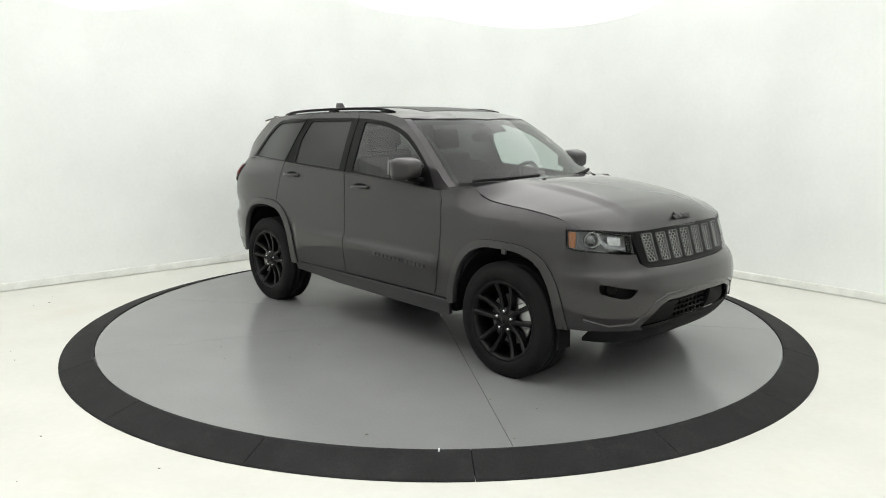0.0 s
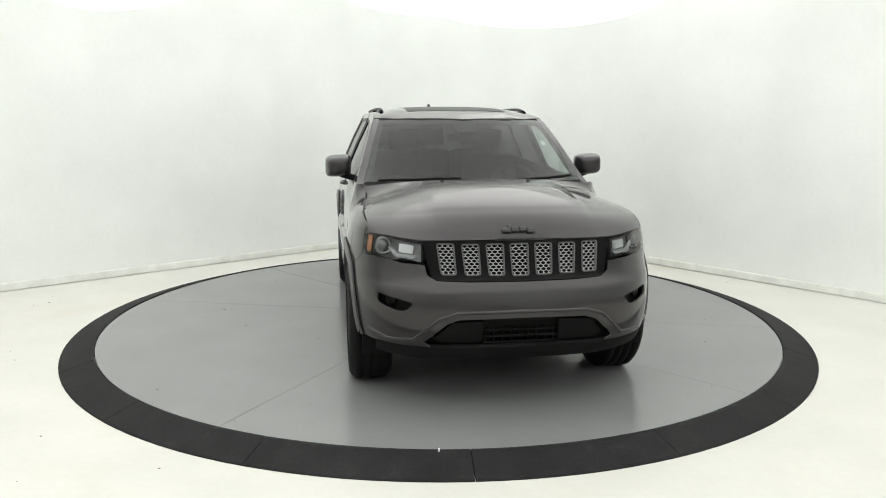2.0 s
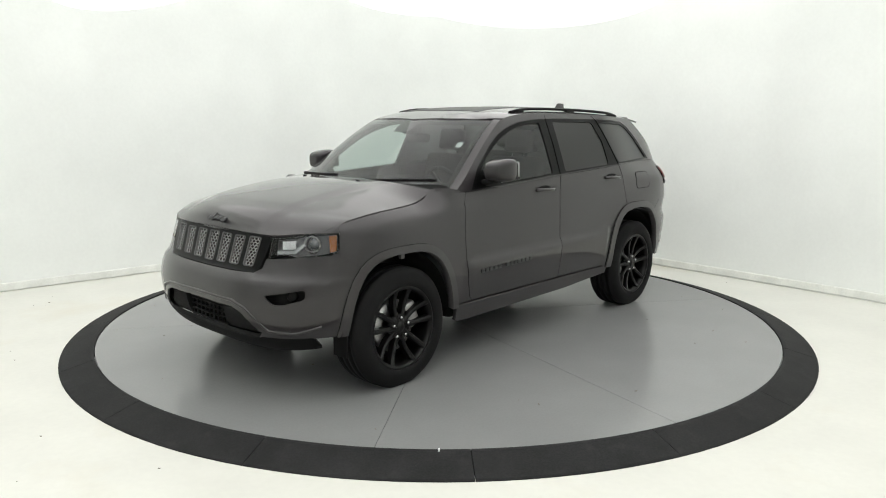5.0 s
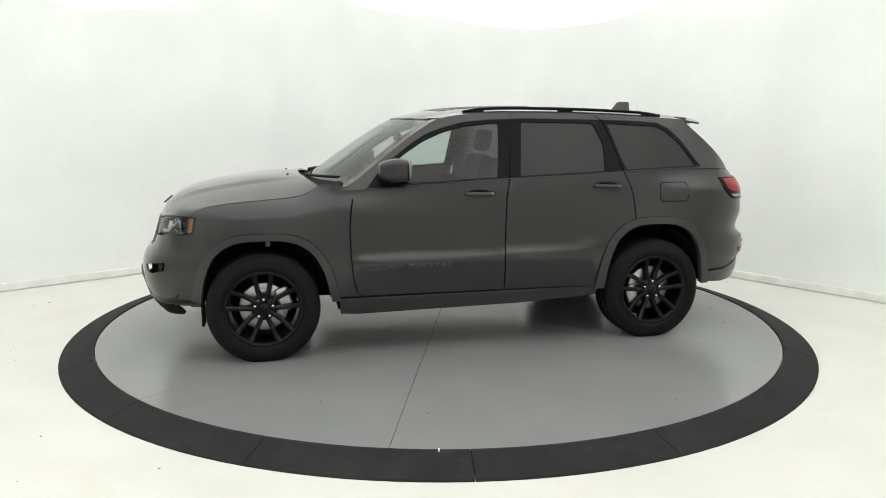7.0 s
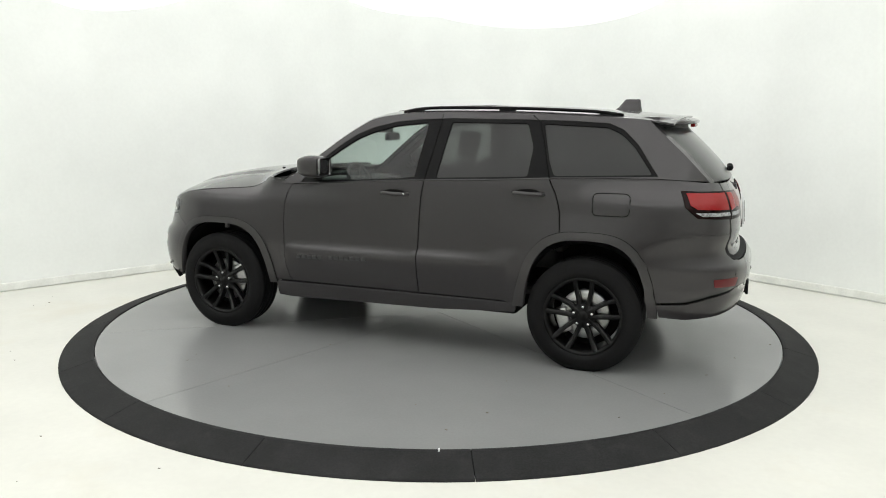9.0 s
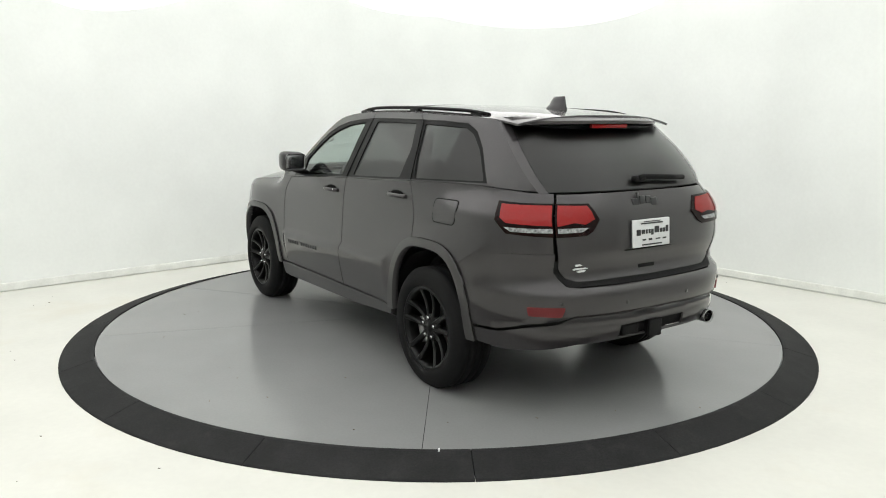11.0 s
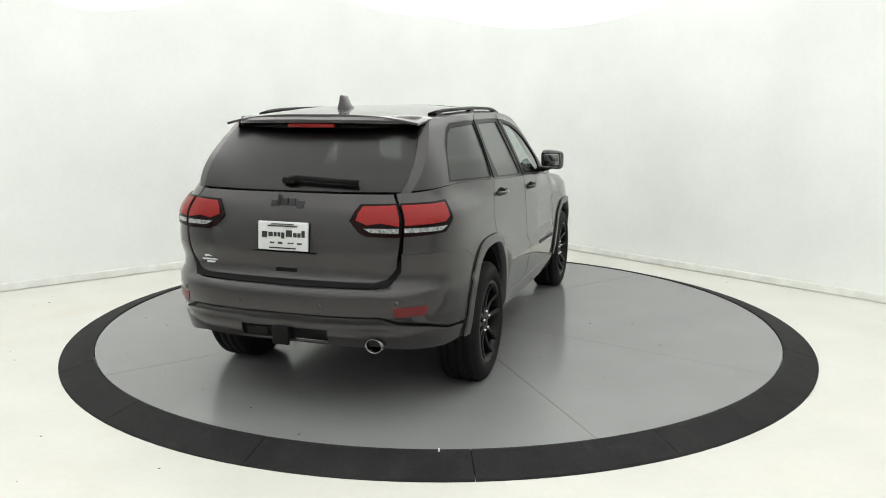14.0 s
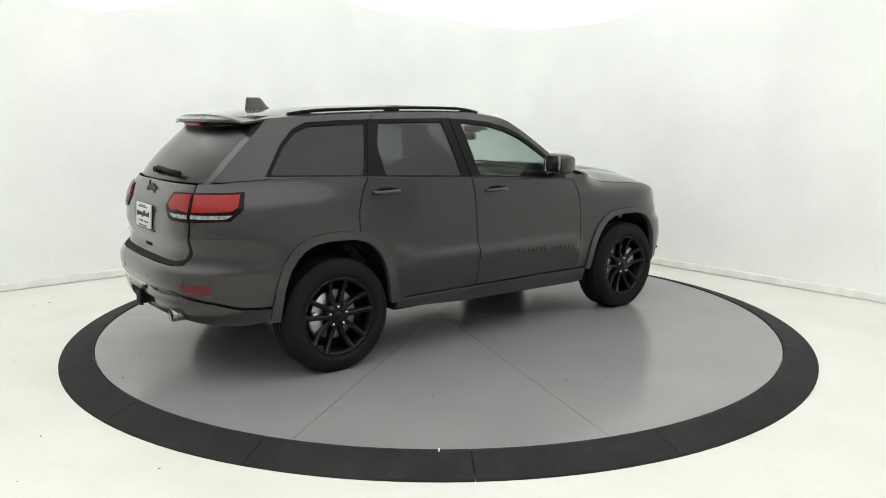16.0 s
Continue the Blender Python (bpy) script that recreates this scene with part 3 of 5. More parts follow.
def car_body(car):
    """Painted panels, glass and lamps."""
    # side panels
    belt_line = lambda a, b, n: [(a + (b - a) * i / n, belt(a + (b - a) * i / n)) for i in range(n + 1)]
    front_door = chart(A_SEAM + B_SEAM[::-1] + belt_line(-0.25, 0.75, 5))
    for d in sheet("front_door", front_door, body, PAINT, car, gap=0.005, mirror=True):
        g = 1 if d.data.vertices[0].co.y > 0 else -1
        handle(d, -0.075, 1.129, g)
        for k in range(13):
            if k == 5:
                continue
            bars = bmesh.new()
            x = 0.710 - 0.046 * k
            zb = 0.622 + 0.03 * (0.73 - x)
            c = Vector(body(x, zb))
            box(bars, x - 0.017, x + 0.017, g * (c.y + 0.002) - 0.004, g * (c.y + 0.002) + 0.004, zb - 0.013, zb + 0.013, 0.002)
            part("nameplate_bar", bars, INK, d, "gloss black nameplate bar")
    rear_arch = [p for p in ARCH_R]
    front_part = [p for p in rear_arch if p[0] > -1.30][::1]
    rear_door = chart(B_SEAM + [(-0.9, 0.42)] + front_part + C_SEAM[::-1] + belt_line(-1.15, -0.35, 4))
    for d in sheet("rear_door", rear_door, body, PAINT, car, gap=0.005, mirror=True):
        g = 1 if d.data.vertices[0].co.y > 0 else -1
        handle(d, -1.06, 1.168, g)
    fender = chart([(x, z) for x, z in A_SEAM] + [(0.93, 0.42)] + [p for p in ARCH_F[::-1] if p[0] < 1.445 or p[1] > 0.78] + [(1.905, 0.875), (1.885, 1.008), (1.888, 1.038)]
                   + [(x, lerp_table(x, HOOD_Z)) for x in (1.86, 1.80, 1.7, 1.55, 1.41, 1.3, 1.22, 1.15, 1.08)] + [(1.0, 1.20), (0.92, 1.175)])
    # dark sheet added inside the nose to stop light leaking through the gaps
    front_shell = chart([(1.80, 1.00), (1.80, 0.80), (1.90, 0.42)]) + [at_y(0.80, 0.40), at_y(0.0, 0.40), at_y(0.0, 0.99), at_y(0.8, 0.99)]
    sheet("dark_seam_shell", front_shell, body, DARK_VOID, car, off=-0.10, thick=0.008, cell=0.06, mirror=True)
    flange = chart([(1.74, 1.02), (1.74, 1.070), (1.86, 1.052), (1.93, 1.035), (1.985, 1.0), (1.87, 0.998)])
    backing = chart([(1.945, 0.895), (1.885, 0.915), (1.78, 0.86), (1.70, 0.80), (1.76, 0.77)])
    sheet("seam_backing", backing, body, PAINT, car, off=-0.0025, thick=0.008, cell=0.03, mirror=True)
    backing = chart([(-1.72, 0.85), (-1.82, 0.80), (-1.93, 0.89), (-2.06, 0.905), (-2.17, 0.915), (-2.17, 0.960), (-2.06, 0.950), (-1.93, 0.936), (-1.72, 0.905)])
    sheet("seam_backing", backing, body, PAINT, car, off=-0.0025, thick=0.008, cell=0.03, mirror=True)
    filler = chart([(1.15, 1.11), (1.10, 1.185), (1.04, 1.210), (0.95, 1.205), (0.80, 1.175), (0.80, 1.11)])
    sheet("cowl_side", filler, body, PAINT, car, off=-0.005, thick=0.01, cell=0.04, mirror=True)
    # dark box added under the cowl to block brightness seen through the gap
    bm = bmesh.new()
    box(bm, 0.92, 1.14, -0.74, 0.74, 0.95, 1.185, 0.02)
    part("cowl_gap_block", bm, DARK_VOID, car)
    sheet("fender_flange", flange, body, PAINT, car, off=-0.004, thick=0.01, cell=0.03, mirror=True)
    sheet("front_fender", fender, body, PAINT, car, gap=0.004, mirror=True)
    back_part = [p for p in rear_arch if p[0] <= -1.30 and p[1] > 0.80]
    quarter = chart(C_SEAM + back_part + [(-1.93, 0.915), (-2.06, 0.93), (-2.17, 0.94)]) + [at_y(0.676, 0.94, False), at_y(0.679, 1.05, False), at_y(0.678, 1.15, False), at_y(0.662, 1.262, False)] \
        + chart([(-2.16, 1.266), (-2.0, 1.28), (-1.85, 1.286), (-1.6, 1.284), (-1.4, 1.279)])
    fuel = round_loop(chart([(-1.492, 1.187), (-1.727, 1.187), (-1.727, 1.044), (-1.492, 1.044)]), 0.035, 4)
    for q in sheet("quarter_panel", quarter, body, PAINT, car, gap=0.004, mirror=True):
        if q.data.vertices[0].co.y > 0:
            bm = bmesh.new()
            pts = [Vector(body(*p)) for p in fuel]
            tube(bm, pts + [pts[0]], 0.0035, 5)
            part("fuel_flap_gap", bm, DARK_VOID, q)
    sheet("fuel_flap", fuel, body, PAINT, car, gap=0.004, off=0.003, thick=0.004)
    sill = chart([(0.94, 0.408), (-1.0, 0.412), (-0.985, 0.35), (-0.40, 0.312), (0.82, 0.290), (0.93, 0.300)])
    sheet("sill", sill, body, PAINT, car, mirror=True, off=0.004, thick=0.03)
    for nm, a, b in (("front_wheel_flare", ARCH_F, ARCH_F_IN), ("rear_wheel_flare", ARCH_R, ARCH_R_IN)):
        for fl in sheet(nm, chart(a + b[::-1]), body, FLARE, car, "satin grey wheel arch flare", off=0.016, thick=0.046, mirror=True, cell=0.03):
            g = 1 if fl.data.vertices[0].co.y > 0 else -1
            edge = [Vector(body(*q)) for q in chart(a)]
            bm = bmesh.new()
            tube(bm, [(p.x, g * (p.y + 0.002), p.z) for p in edge], 0.0045, 5)
            part("flare_gap", bm, DARK_VOID, fl)
    # dark shell added behind the panels to darken the seams, and the wheel housings
    for lo, hi, z0, z1 in ((-0.96, 0.90, 0.36, 1.15),):
        sheet("dark_seam_shell", [(lo, z0), (hi, z0), (hi, z1), (lo, z1)], body, DARK_VOID, car, off=-0.03, thick=0.01, cell=0.15, mirror=True)
    sheet("dark_seam_shell", chart([(-0.96, 1.15), (-1.25, 1.2), (-1.9, 1.22), (-2.0, 0.96), (-1.75, 0.94), (-1.2, 0.94), (-0.96, 0.85)]), body, DARK_VOID, car, off=-0.03, thick=0.01, cell=0.12, mirror=True)
    sheet("dark_seam_shell", chart([(0.90, 0.9), (1.2, 0.93), (1.7, 0.93), (1.85, 0.95), (1.8, 1.06), (0.90, 1.13)]), body, DARK_VOID, car, off=-0.03, thick=0.01, cell=0.12, mirror=True)
    for g in (1, -1):
        for cx in (1.4575, -1.4575):
            bm = bmesh.new()
            prof = ((0.46, 0.90), (0.46, 0.50))
            cols = []
            for i in range(25):
                t = math.pi * (0.0 + 1.0 * i / 24)
                cols.append([bm.verts.new((cx + r * math.cos(t), g * y, 0.40 + r * 0.98 * math.sin(t))) for r, y in prof])
            mid = bm.verts.new((cx, g * 0.50, 0.40))
            for u, v in zip(cols, cols[1:]):
                bm.faces.new((u[0], v[0], v[1], u[1])).smooth = True
                bm.faces.new((u[1], v[1], mid))
            part("wheel_housing", bm, BLACK_PLASTIC, car)
        bm = bmesh.new()
        box(bm, 1.400, 1.432, g * 0.885 - 0.012, g * 0.885 + 0.012, 0.795, 0.856, 0.005)
        lathe(bm, [(0.004, 0.0), (0.010, 0.002), (0.012, -0.006)], 10, Matrix.Translation((1.416, g * 0.899, 0.815)) @ (pose(0, 0, 0, 0, 0, 180) if g < 0 else Matrix()))
        part("liner_bracket", bm, SLOT_GREY, car, "small grey bracket")
    bm = bmesh.new()
    box(bm, -2.05, 2.0, -0.50, 0.50, 0.33, 0.46, 0.05)
    box(bm, -0.98, 0.95, -0.86, 0.86, 0.31, 0.44, 0.03)
    part("underbody", bm, DARK_VOID, car)
    # nose
    fog_l = round_loop([at_y(y, z) for y, z in ((0.605, 0.655), (0.80, 0.695), (0.80, 0.635), (0.70, 0.602), (0.655, 0.605))], 0.02)
    fog_r = [(2 * S_FRONT - s, z) for s, z in fog_l]
    intake = [at_y(y, z) for y, z in ((0.0, 0.568), (0.36, 0.564), (0.43, 0.54), (0.555, 0.42), (0.51, 0.385), (0.0, 0.375))]
    intake = intake + [(2 * S_FRONT - s, z) for s, z in intake[-2:0:-1]]
    foot = at_x(1.90, 0.42)
    half = [at_y(0.0, 0.762), at_y(0.30, 0.765), at_y(0.475, 0.772), at_y(0.525, 0.80), at_y(0.535, 0.855), at_y(0.66, 0.862), at_y(0.72, 0.872), at_x(1.92, 0.885),
            *[at_x(x, z) for x, z in ARCH_F[::-1] if x > 1.5 and z <= 0.82], at_x(1.90, 0.40), at_y(0.80, 0.395), at_y(0.62, 0.380), at_y(0.55, 0.368), at_y(0.3, 0.362), at_y(0.0, 0.362)]
    outline = half + [(2 * S_FRONT - s, z) for s, z in half[-2:0:-1]]
    bumper = sheet("front_bumper", outline, body, PAINT, car, holes=(intake, fog_l, fog_r), gap=0.002, cell=0.04)[0]
    # the raised lip round the intake, and the dark apron
    lip = [at_y(y, z) for y, z in ((0.0, 0.605), (0.37, 0.601), (0.47, 0.570), (0.61, 0.438), (0.74, 0.430), (0.84, 0.47))]
    lip = [body(*p) for p in lip]
    bm = bmesh.new()
    pts = [Vector(p) for p in lip]
    tube(bm, [(p.x - 0.002, -p.y, p.z) for p in pts[:0:-1]] + [(p.x - 0.002, p.y, p.z) for p in pts], 0.014, 8, 0.8)
    part("intake_lip", bm, PAINT, bumper)
    dark = loop_in(intake, -0.06)
    sheet("intake_back", dark, body, BLACK_PLASTIC, car, off=-0.07, cell=0.1)
    for sgn in (1, -1):
        panel = [at_y(sgn * y, z) for y, z in ((0.22, 0.54), (0.40, 0.535), (0.50, 0.43), (0.47, 0.395), (0.22, 0.392))]
        sheet("intake_side_panel", panel, body, BLACK_PLASTIC, car, off=-0.03, thick=0.03)
    bm = bmesh.new()
    for k in range(4):
        z = 0.405 + 0.035 * k
        box(bm, 2.235, 2.25, -0.215, 0.215, z, z + 0.010, 0.003)
    for k in range(9):
        y = -0.2 + 0.05 * k
        box(bm, 2.230, 2.245, y - 0.003, y + 0.003, 0.395, 0.53, 0.0)
    part("intake_mesh", bm, BLACK_PLASTIC, car)
    apron = [at_y(y, z) for y, z in ((0.0, 0.386), (0.48, 0.388), (0.58, 0.392), (0.80, 0.402), (0.80, 0.33), (0.5, 0.295), (0.0, 0.290))]
    apron = apron + [(2 * S_FRONT - s, z) for s, z in apron[-2:0:-1]]
    sheet("chin_spoiler", apron, body, BLACK_PLASTIC, car, off=0.003, thick=0.03)
    for g in (1, -1):
        bm = bmesh.new()
        box(bm, 1.855, 1.875, g * 0.82 - 0.06, g * 0.82 + 0.06, 0.25, 0.41, 0.008)
        part("air_dam", bm, BLACK_PLASTIC, car)
    for poly, g in ((fog_l, 1), (fog_r, -1)):
        back = sheet("fog_lamp_recess", loop_in(poly, -0.045), body, BLACK_PLASTIC, car, off=-0.05, thick=0.01)[0]
        c = Vector(body(*at_y(0.725, 0.652)))
        bm = bmesh.new()
        lathe(bm, [(0.001, 0.0), (0.022, 0.004), (0.032, 0.0), (0.036, -0.02)], 20, Matrix.Translation((c.x - 0.045, g * c.y, c.z)) @ pose(0, 0, 0, 0, 0, -90 + g * 35))
        part("fog_lamp", bm, BLACK_GLOSS, back)
    headlights(car)
    grille(car)
    # bonnet, roof, screens
    hood = sheet("bonnet", [(-0.995, 0.0), (-0.5, -0.0), (0.5, 0.0), (0.995, 0.0), (0.995, 1.0), (-0.995, 1.0)], hood_top, PAINT, car, cell=0.045, gap=0.002, orient=lambda c: Vector((0.2, 0, 1)))[0]
    for g in (1, -1):
        c = Vector(hood_top(g * 0.37, 0.10))
        bm = bmesh.new()
        box(bm, c.x - 0.009, c.x + 0.009, c.y - 0.012, c.y + 0.012, c.z - 0.004, c.z + 0.007, 0.003)
        part("washer_nozzle", bm, BLACK_PLASTIC, hood)
    emblem(car, Vector(hood_top(0.0, 0.925)) + Vector((0.0, 0, 0.004)), 0.19, 0.055, True)
    cowl = [(-0.95, 0.0), (0.95, 0.0), (0.92, 0.08), (0.0, 0.09), (-0.92, 0.08)]
    sheet("cowl", cowl, screen, BLACK_PLASTIC, car, off=0.008, orient=lambda c: Vector((1, 0, 1)))
    sheet("windscreen", [(-0.94, 0.06), (0.94, 0.06), (0.93, 0.975), (-0.93, 0.975)], screen, GLASS_CLEAR, car, "clear windscreen glass", thick=0.005, cell=0.08, orient=lambda c: Vector((1, 0, 1)))
    border = [(-0.945, 0.05), (0.945, 0.05), (0.935, 1.0), (-0.935, 1.0)]
    hole = [(-0.895, 0.10), (0.895, 0.10), (0.885, 0.915), (0.14, 0.915), (0.10, 0.80), (-0.10, 0.80), (-0.14, 0.915), (-0.885, 0.915)]
    sheet("windscreen_border", border, screen, BLACK_GLOSS, car, holes=(hole,), off=-0.007, thick=0.003, orient=lambda c: Vector((1, 0, 1)))
    for g in (1, -1):
        sheet("windscreen_pillar", [(g * 0.943, 0.0), (g * 1.0, 0.0), (g * 1.0, 1.0), (g * 0.933, 1.0)], screen, PAINT, car, thick=0.03, orient=lambda c: Vector((1, c.y, 1)))
        sheet("tailgate_pillar", [(g * 0.925, -0.01), (g * 1.0, -0.01), (g * 1.0, 1.0), (g * 0.915, 1.0)], gate_glass, PAINT, car, thick=0.02, orient=lambda c: Vector((-1, c.y, 0.5)))
        bm = bmesh.new()
        c0, c1 = (0.14, 0.115) if g > 0 else (-0.66, 0.105), 0
        y0 = c0[0]
        pts = [Vector(screen(y0 / 0.8 + 0.72 * k / 6 * 0.92, 0.075 + 0.04 * k / 6)) + Vector((0.012, 0, 0.022)) for k in range(7)]
        tube(bm, pts, 0.011, 6)
        part("wiper", bm, BLACK_PLASTIC, car)
    roof_line = [(x, 1.0) for x in (-1.95, -1.73, -1.4, -1.05, -0.7, -0.42, -0.15, 0.05, 0.17)]
    edge_front = [(0.285, 0.75), (0.375, 0.5), (0.43, 0.0), (0.375, -0.5), (0.285, -0.75)]
    roof = roof_line + edge_front + [(x, -1.0) for x, _ in roof_line[::-1]] + [(-2.0, -0.5), (-2.02, 0.0), (-2.0, 0.5)]
    sunroof = round_loop([(0.13, 0.60), (0.16, 0.0), (0.13, -0.60), (-0.62, -0.62), (-0.62, 0.62)], 0.03)
    sheet("roof", roof, roof_top, PAINT, car, holes=(sunroof,), cell=0.07, orient=lambda c: Vector((0, 0, 1)))
    sheet("sunroof", sunroof, roof_top, BLACK_GLOSS, car, "black glass sunroof panel", gap=0.006, off=0.002, cell=0.08, orient=lambda c: Vector((0, 0, 1)))
    # cabin sides
    a_edge = [(lerp_table(z, A_EDGE), z) for z in (1.168, 1.235, 1.30, 1.361, 1.44, 1.517, 1.60, 1.645)]
    top = [(x, lerp_table(x, ROOF_EDGE)) for x in (0.12, 0.05, -0.15, -0.42, -0.75, -1.05, -1.4, -1.73)]
    d_edge = [(lerp_table(z, D_EDGE), z) for z in (1.64, 1.596, 1.50, 1.408, 1.33, 1.27)]
    low = [(x, belt(x)) for x in (-1.9, -1.6, -1.23, -0.8, -0.5, -0.2, 0.1, 0.43, 0.7)]
    dlo = [(0.735, 1.178), (0.62, 1.315), (0.52, 1.395), (0.42, 1.47), (0.30, 1.545), (0.17, 1.595), (0.0, 1.635), (-0.2, 1.654), (-0.45, 1.662), (-1.02, 1.655), (-1.30, 1.648),
           (-1.545, 1.633), (-1.645, 1.59), (-1.745, 1.495), (-1.862, 1.330), (-1.885, 1.298), (-1.23, 1.280), (-0.8, 1.256), (-0.2, 1.233), (0.43, 1.196)]
    sheet("cabin_side", a_edge + top + d_edge + low, upper, PAINT, car, holes=(dlo,), cell=0.05, mirror=True, thick=0.02)
    fw = round_loop([(0.575, 1.325), (0.423, 1.435), (0.30, 1.51), (0.172, 1.563), (0.0, 1.608), (-0.262, 1.633), (-0.215, 1.247), (0.193, 1.222), (0.56, 1.205)], 0.02)
    rw = round_loop([(-0.44, 1.638), (-1.00, 1.630), (-1.062, 1.473), (-1.045, 1.280), (-0.385, 1.252)], 0.02)
    qw = round_loop([(-1.115, 1.628), (-1.535, 1.608), (-1.625, 1.570), (-1.725, 1.480), (-1.83, 1.335), (-1.845, 1.308), (-1.225, 1.290), (-1.185, 1.38)], 0.02)
    sheet("window_surround", dlo, upper, BLACK_GLOSS, car, holes=(fw, rw, qw), off=-0.004, cell=0.05, mirror=True, thick=0.02, gap=0.001)
    for nm, lp, gm, lab in (("front_door_window", fw, GLASS_CLEAR, "clear side glass"), ("rear_door_window", rw, GLASS_TINT, "dark privacy glass"), ("quarter_window", qw, GLASS_TINT, "dark privacy glass")):
        sheet(nm, loop_in(lp, -0.003), upper, gm, car, lab, off=-0.012, thick=0.004, cell=0.08, mirror=True)
    for ln in ([(-0.363, 1.690), (-0.335, 1.455), (-0.300, 1.235)], [(-1.03, 1.682), (-1.085, 1.64), (-1.135, 1.493), (-1.195, 1.275)]):
        for g in (1, -1):
            bm = bmesh.new()
            tube(bm, [(x, g * (upper(x, z)[1] - 0.002), z) for x, z in ln], 0.0042, 5)
            part("door_frame_gap", bm, DARK_VOID, car)
    # roof rails
    for g in (1, -1):
        bm = bmesh.new()
        pts = []
        for k in range(17):
            x = -0.02 - 1.60 * k / 16
            ze = lerp_table(x, ROOF_EDGE)
            y = upper(x, ze)[1] - 0.07
            z = roof_top(x, y / upper(x, ze)[1])[2]
            lift = 0.015 * min(1, k / 1.5, (16 - k) / 1.5)
            pts.append((x, g * y, z + lift + 0.002))
        tube(bm, pts, 0.017, 10, 0.7)
        rail = part("roof_rail", bm, BLACK_GLOSS, car)
        for k in (1, 8, 15):
            bm = bmesh.new()
            p = pts[k]
            box(bm, p[0] - 0.06, p[0] + 0.06, p[1] - 0.016, p[1] + 0.016, p[2] - 0.045, p[2], 0.008)
            part("rail_foot", bm, BLACK_GLOSS, rail)
    antenna = bmesh.new()
    zr = roof_top(-1.62, 0)[2]
    prof = ((0.11, 0.040, -0.01), (0.105, 0.040, 0.010), (0.078, 0.026, 0.030), (0.055, 0.017, 0.056), (0.040, 0.013, 0.074), (0.026, 0.006, 0.081))
    rings = []
    for i, (xf, wy, z) in enumerate(prof):
        xb = -0.090 + 0.004 * i
        ring = []
        for t in range(12):
            a = 2 * math.pi * t / 12
            cxm, hx = (xf + xb) / 2, (xf - xb) / 2
            ring.append(antenna.verts.new((-1.575 + cxm + hx * math.cos(a), wy * math.sin(a), zr + z * 1.05)))
        rings.append(ring)
    for a, b in zip(rings, rings[1:]):
        for i in range(12):
            antenna.faces.new((a[i], a[(i + 1) % 12], b[(i + 1) % 12], b[i])).smooth = True
    antenna.faces.new(rings[-1])
    bmesh.ops.recalc_face_normals(antenna, faces=antenna.faces)
    part("antenna_fin", antenna, PAINT, car)
    rear_end(car)
    mirrors(car)


def handle(door, x, z, g):
    c = Vector(body(x, z))
    bm = bmesh.new()
    pts = [(x + dx, g * (c.y + dy), z + dz) for dx, dy, dz in ((0.105, -0.004, 0.002), (0.09, 0.022, 0.003), (0.05, 0.034, 0.003), (0, 0.037, 0.0), (-0.05, 0.034, -0.001), (-0.09, 0.022, -0.002), (-0.105, -0.004, -0.003))]
    tube(bm, pts, 0.015, 8, 0.95)
    hd = part("door_handle", bm, PAINT, door)
    # flat dark bulge that paints the shade of the hollow behind the handle
    bm = bmesh.new()
    m = Matrix.Translation((x + 0.005, g * (c.y + 0.0005), z + 0.008)) @ Matrix.Diagonal((0.085, 0.004, 0.024, 1))
    bmesh.ops.create_uvsphere(bm, u_segments=16, v_segments=8, radius=1, matrix=m)
    for f in bm.faces:
        f.smooth = True
    part("handle_recess_shade", bm, DARK_VOID, door)
    if x > -0.5 and g > 0:
        bm = bmesh.new()
        lathe(bm, [(0.001, 0.0), (0.008, 0.0), (0.009, -0.004)], 12, Matrix.Translation((x - 0.082, c.y + 0.037, z)))
        part("keyhole", bm, CHROME, door)


def emblem(car, c, w, h, front):
    """A plain dark emblem bar block in place of the maker's name."""
    bm = bmesh.new()
    g = 1 if front else -1
    xs = ((-0.5, -0.22, 0.55, 0.0), (-0.20, 0.02, 0.62, 0.08), (0.04, 0.24, 0.62, 0.08), (0.26, 0.50, 0.62, -0.1))
    for a, b, hh, dz in xs:
        box(bm, -0.006, 0.006, a * w, b * w, -h * 0.5 + dz * h, -h * 0.5 + dz * h + hh * h, 0.005)
    box(bm, -0.006, 0.006, -0.30 * w, -0.22 * w, -h * 0.5, h * 0.5, 0.004)
    tilt = -48 if front else -14
    bmesh.ops.transform(bm, matrix=Matrix.Translation(c + Vector((0.004 * g, 0, 0.006))) @ pose(0, 0, 0, 0, tilt if front else 12, 0) @ (Matrix() if front else pose(0, 0, 0, 0, 0, 180)), verts=bm.verts)
    part("emblem", bm, INK, car, "black raised emblem")


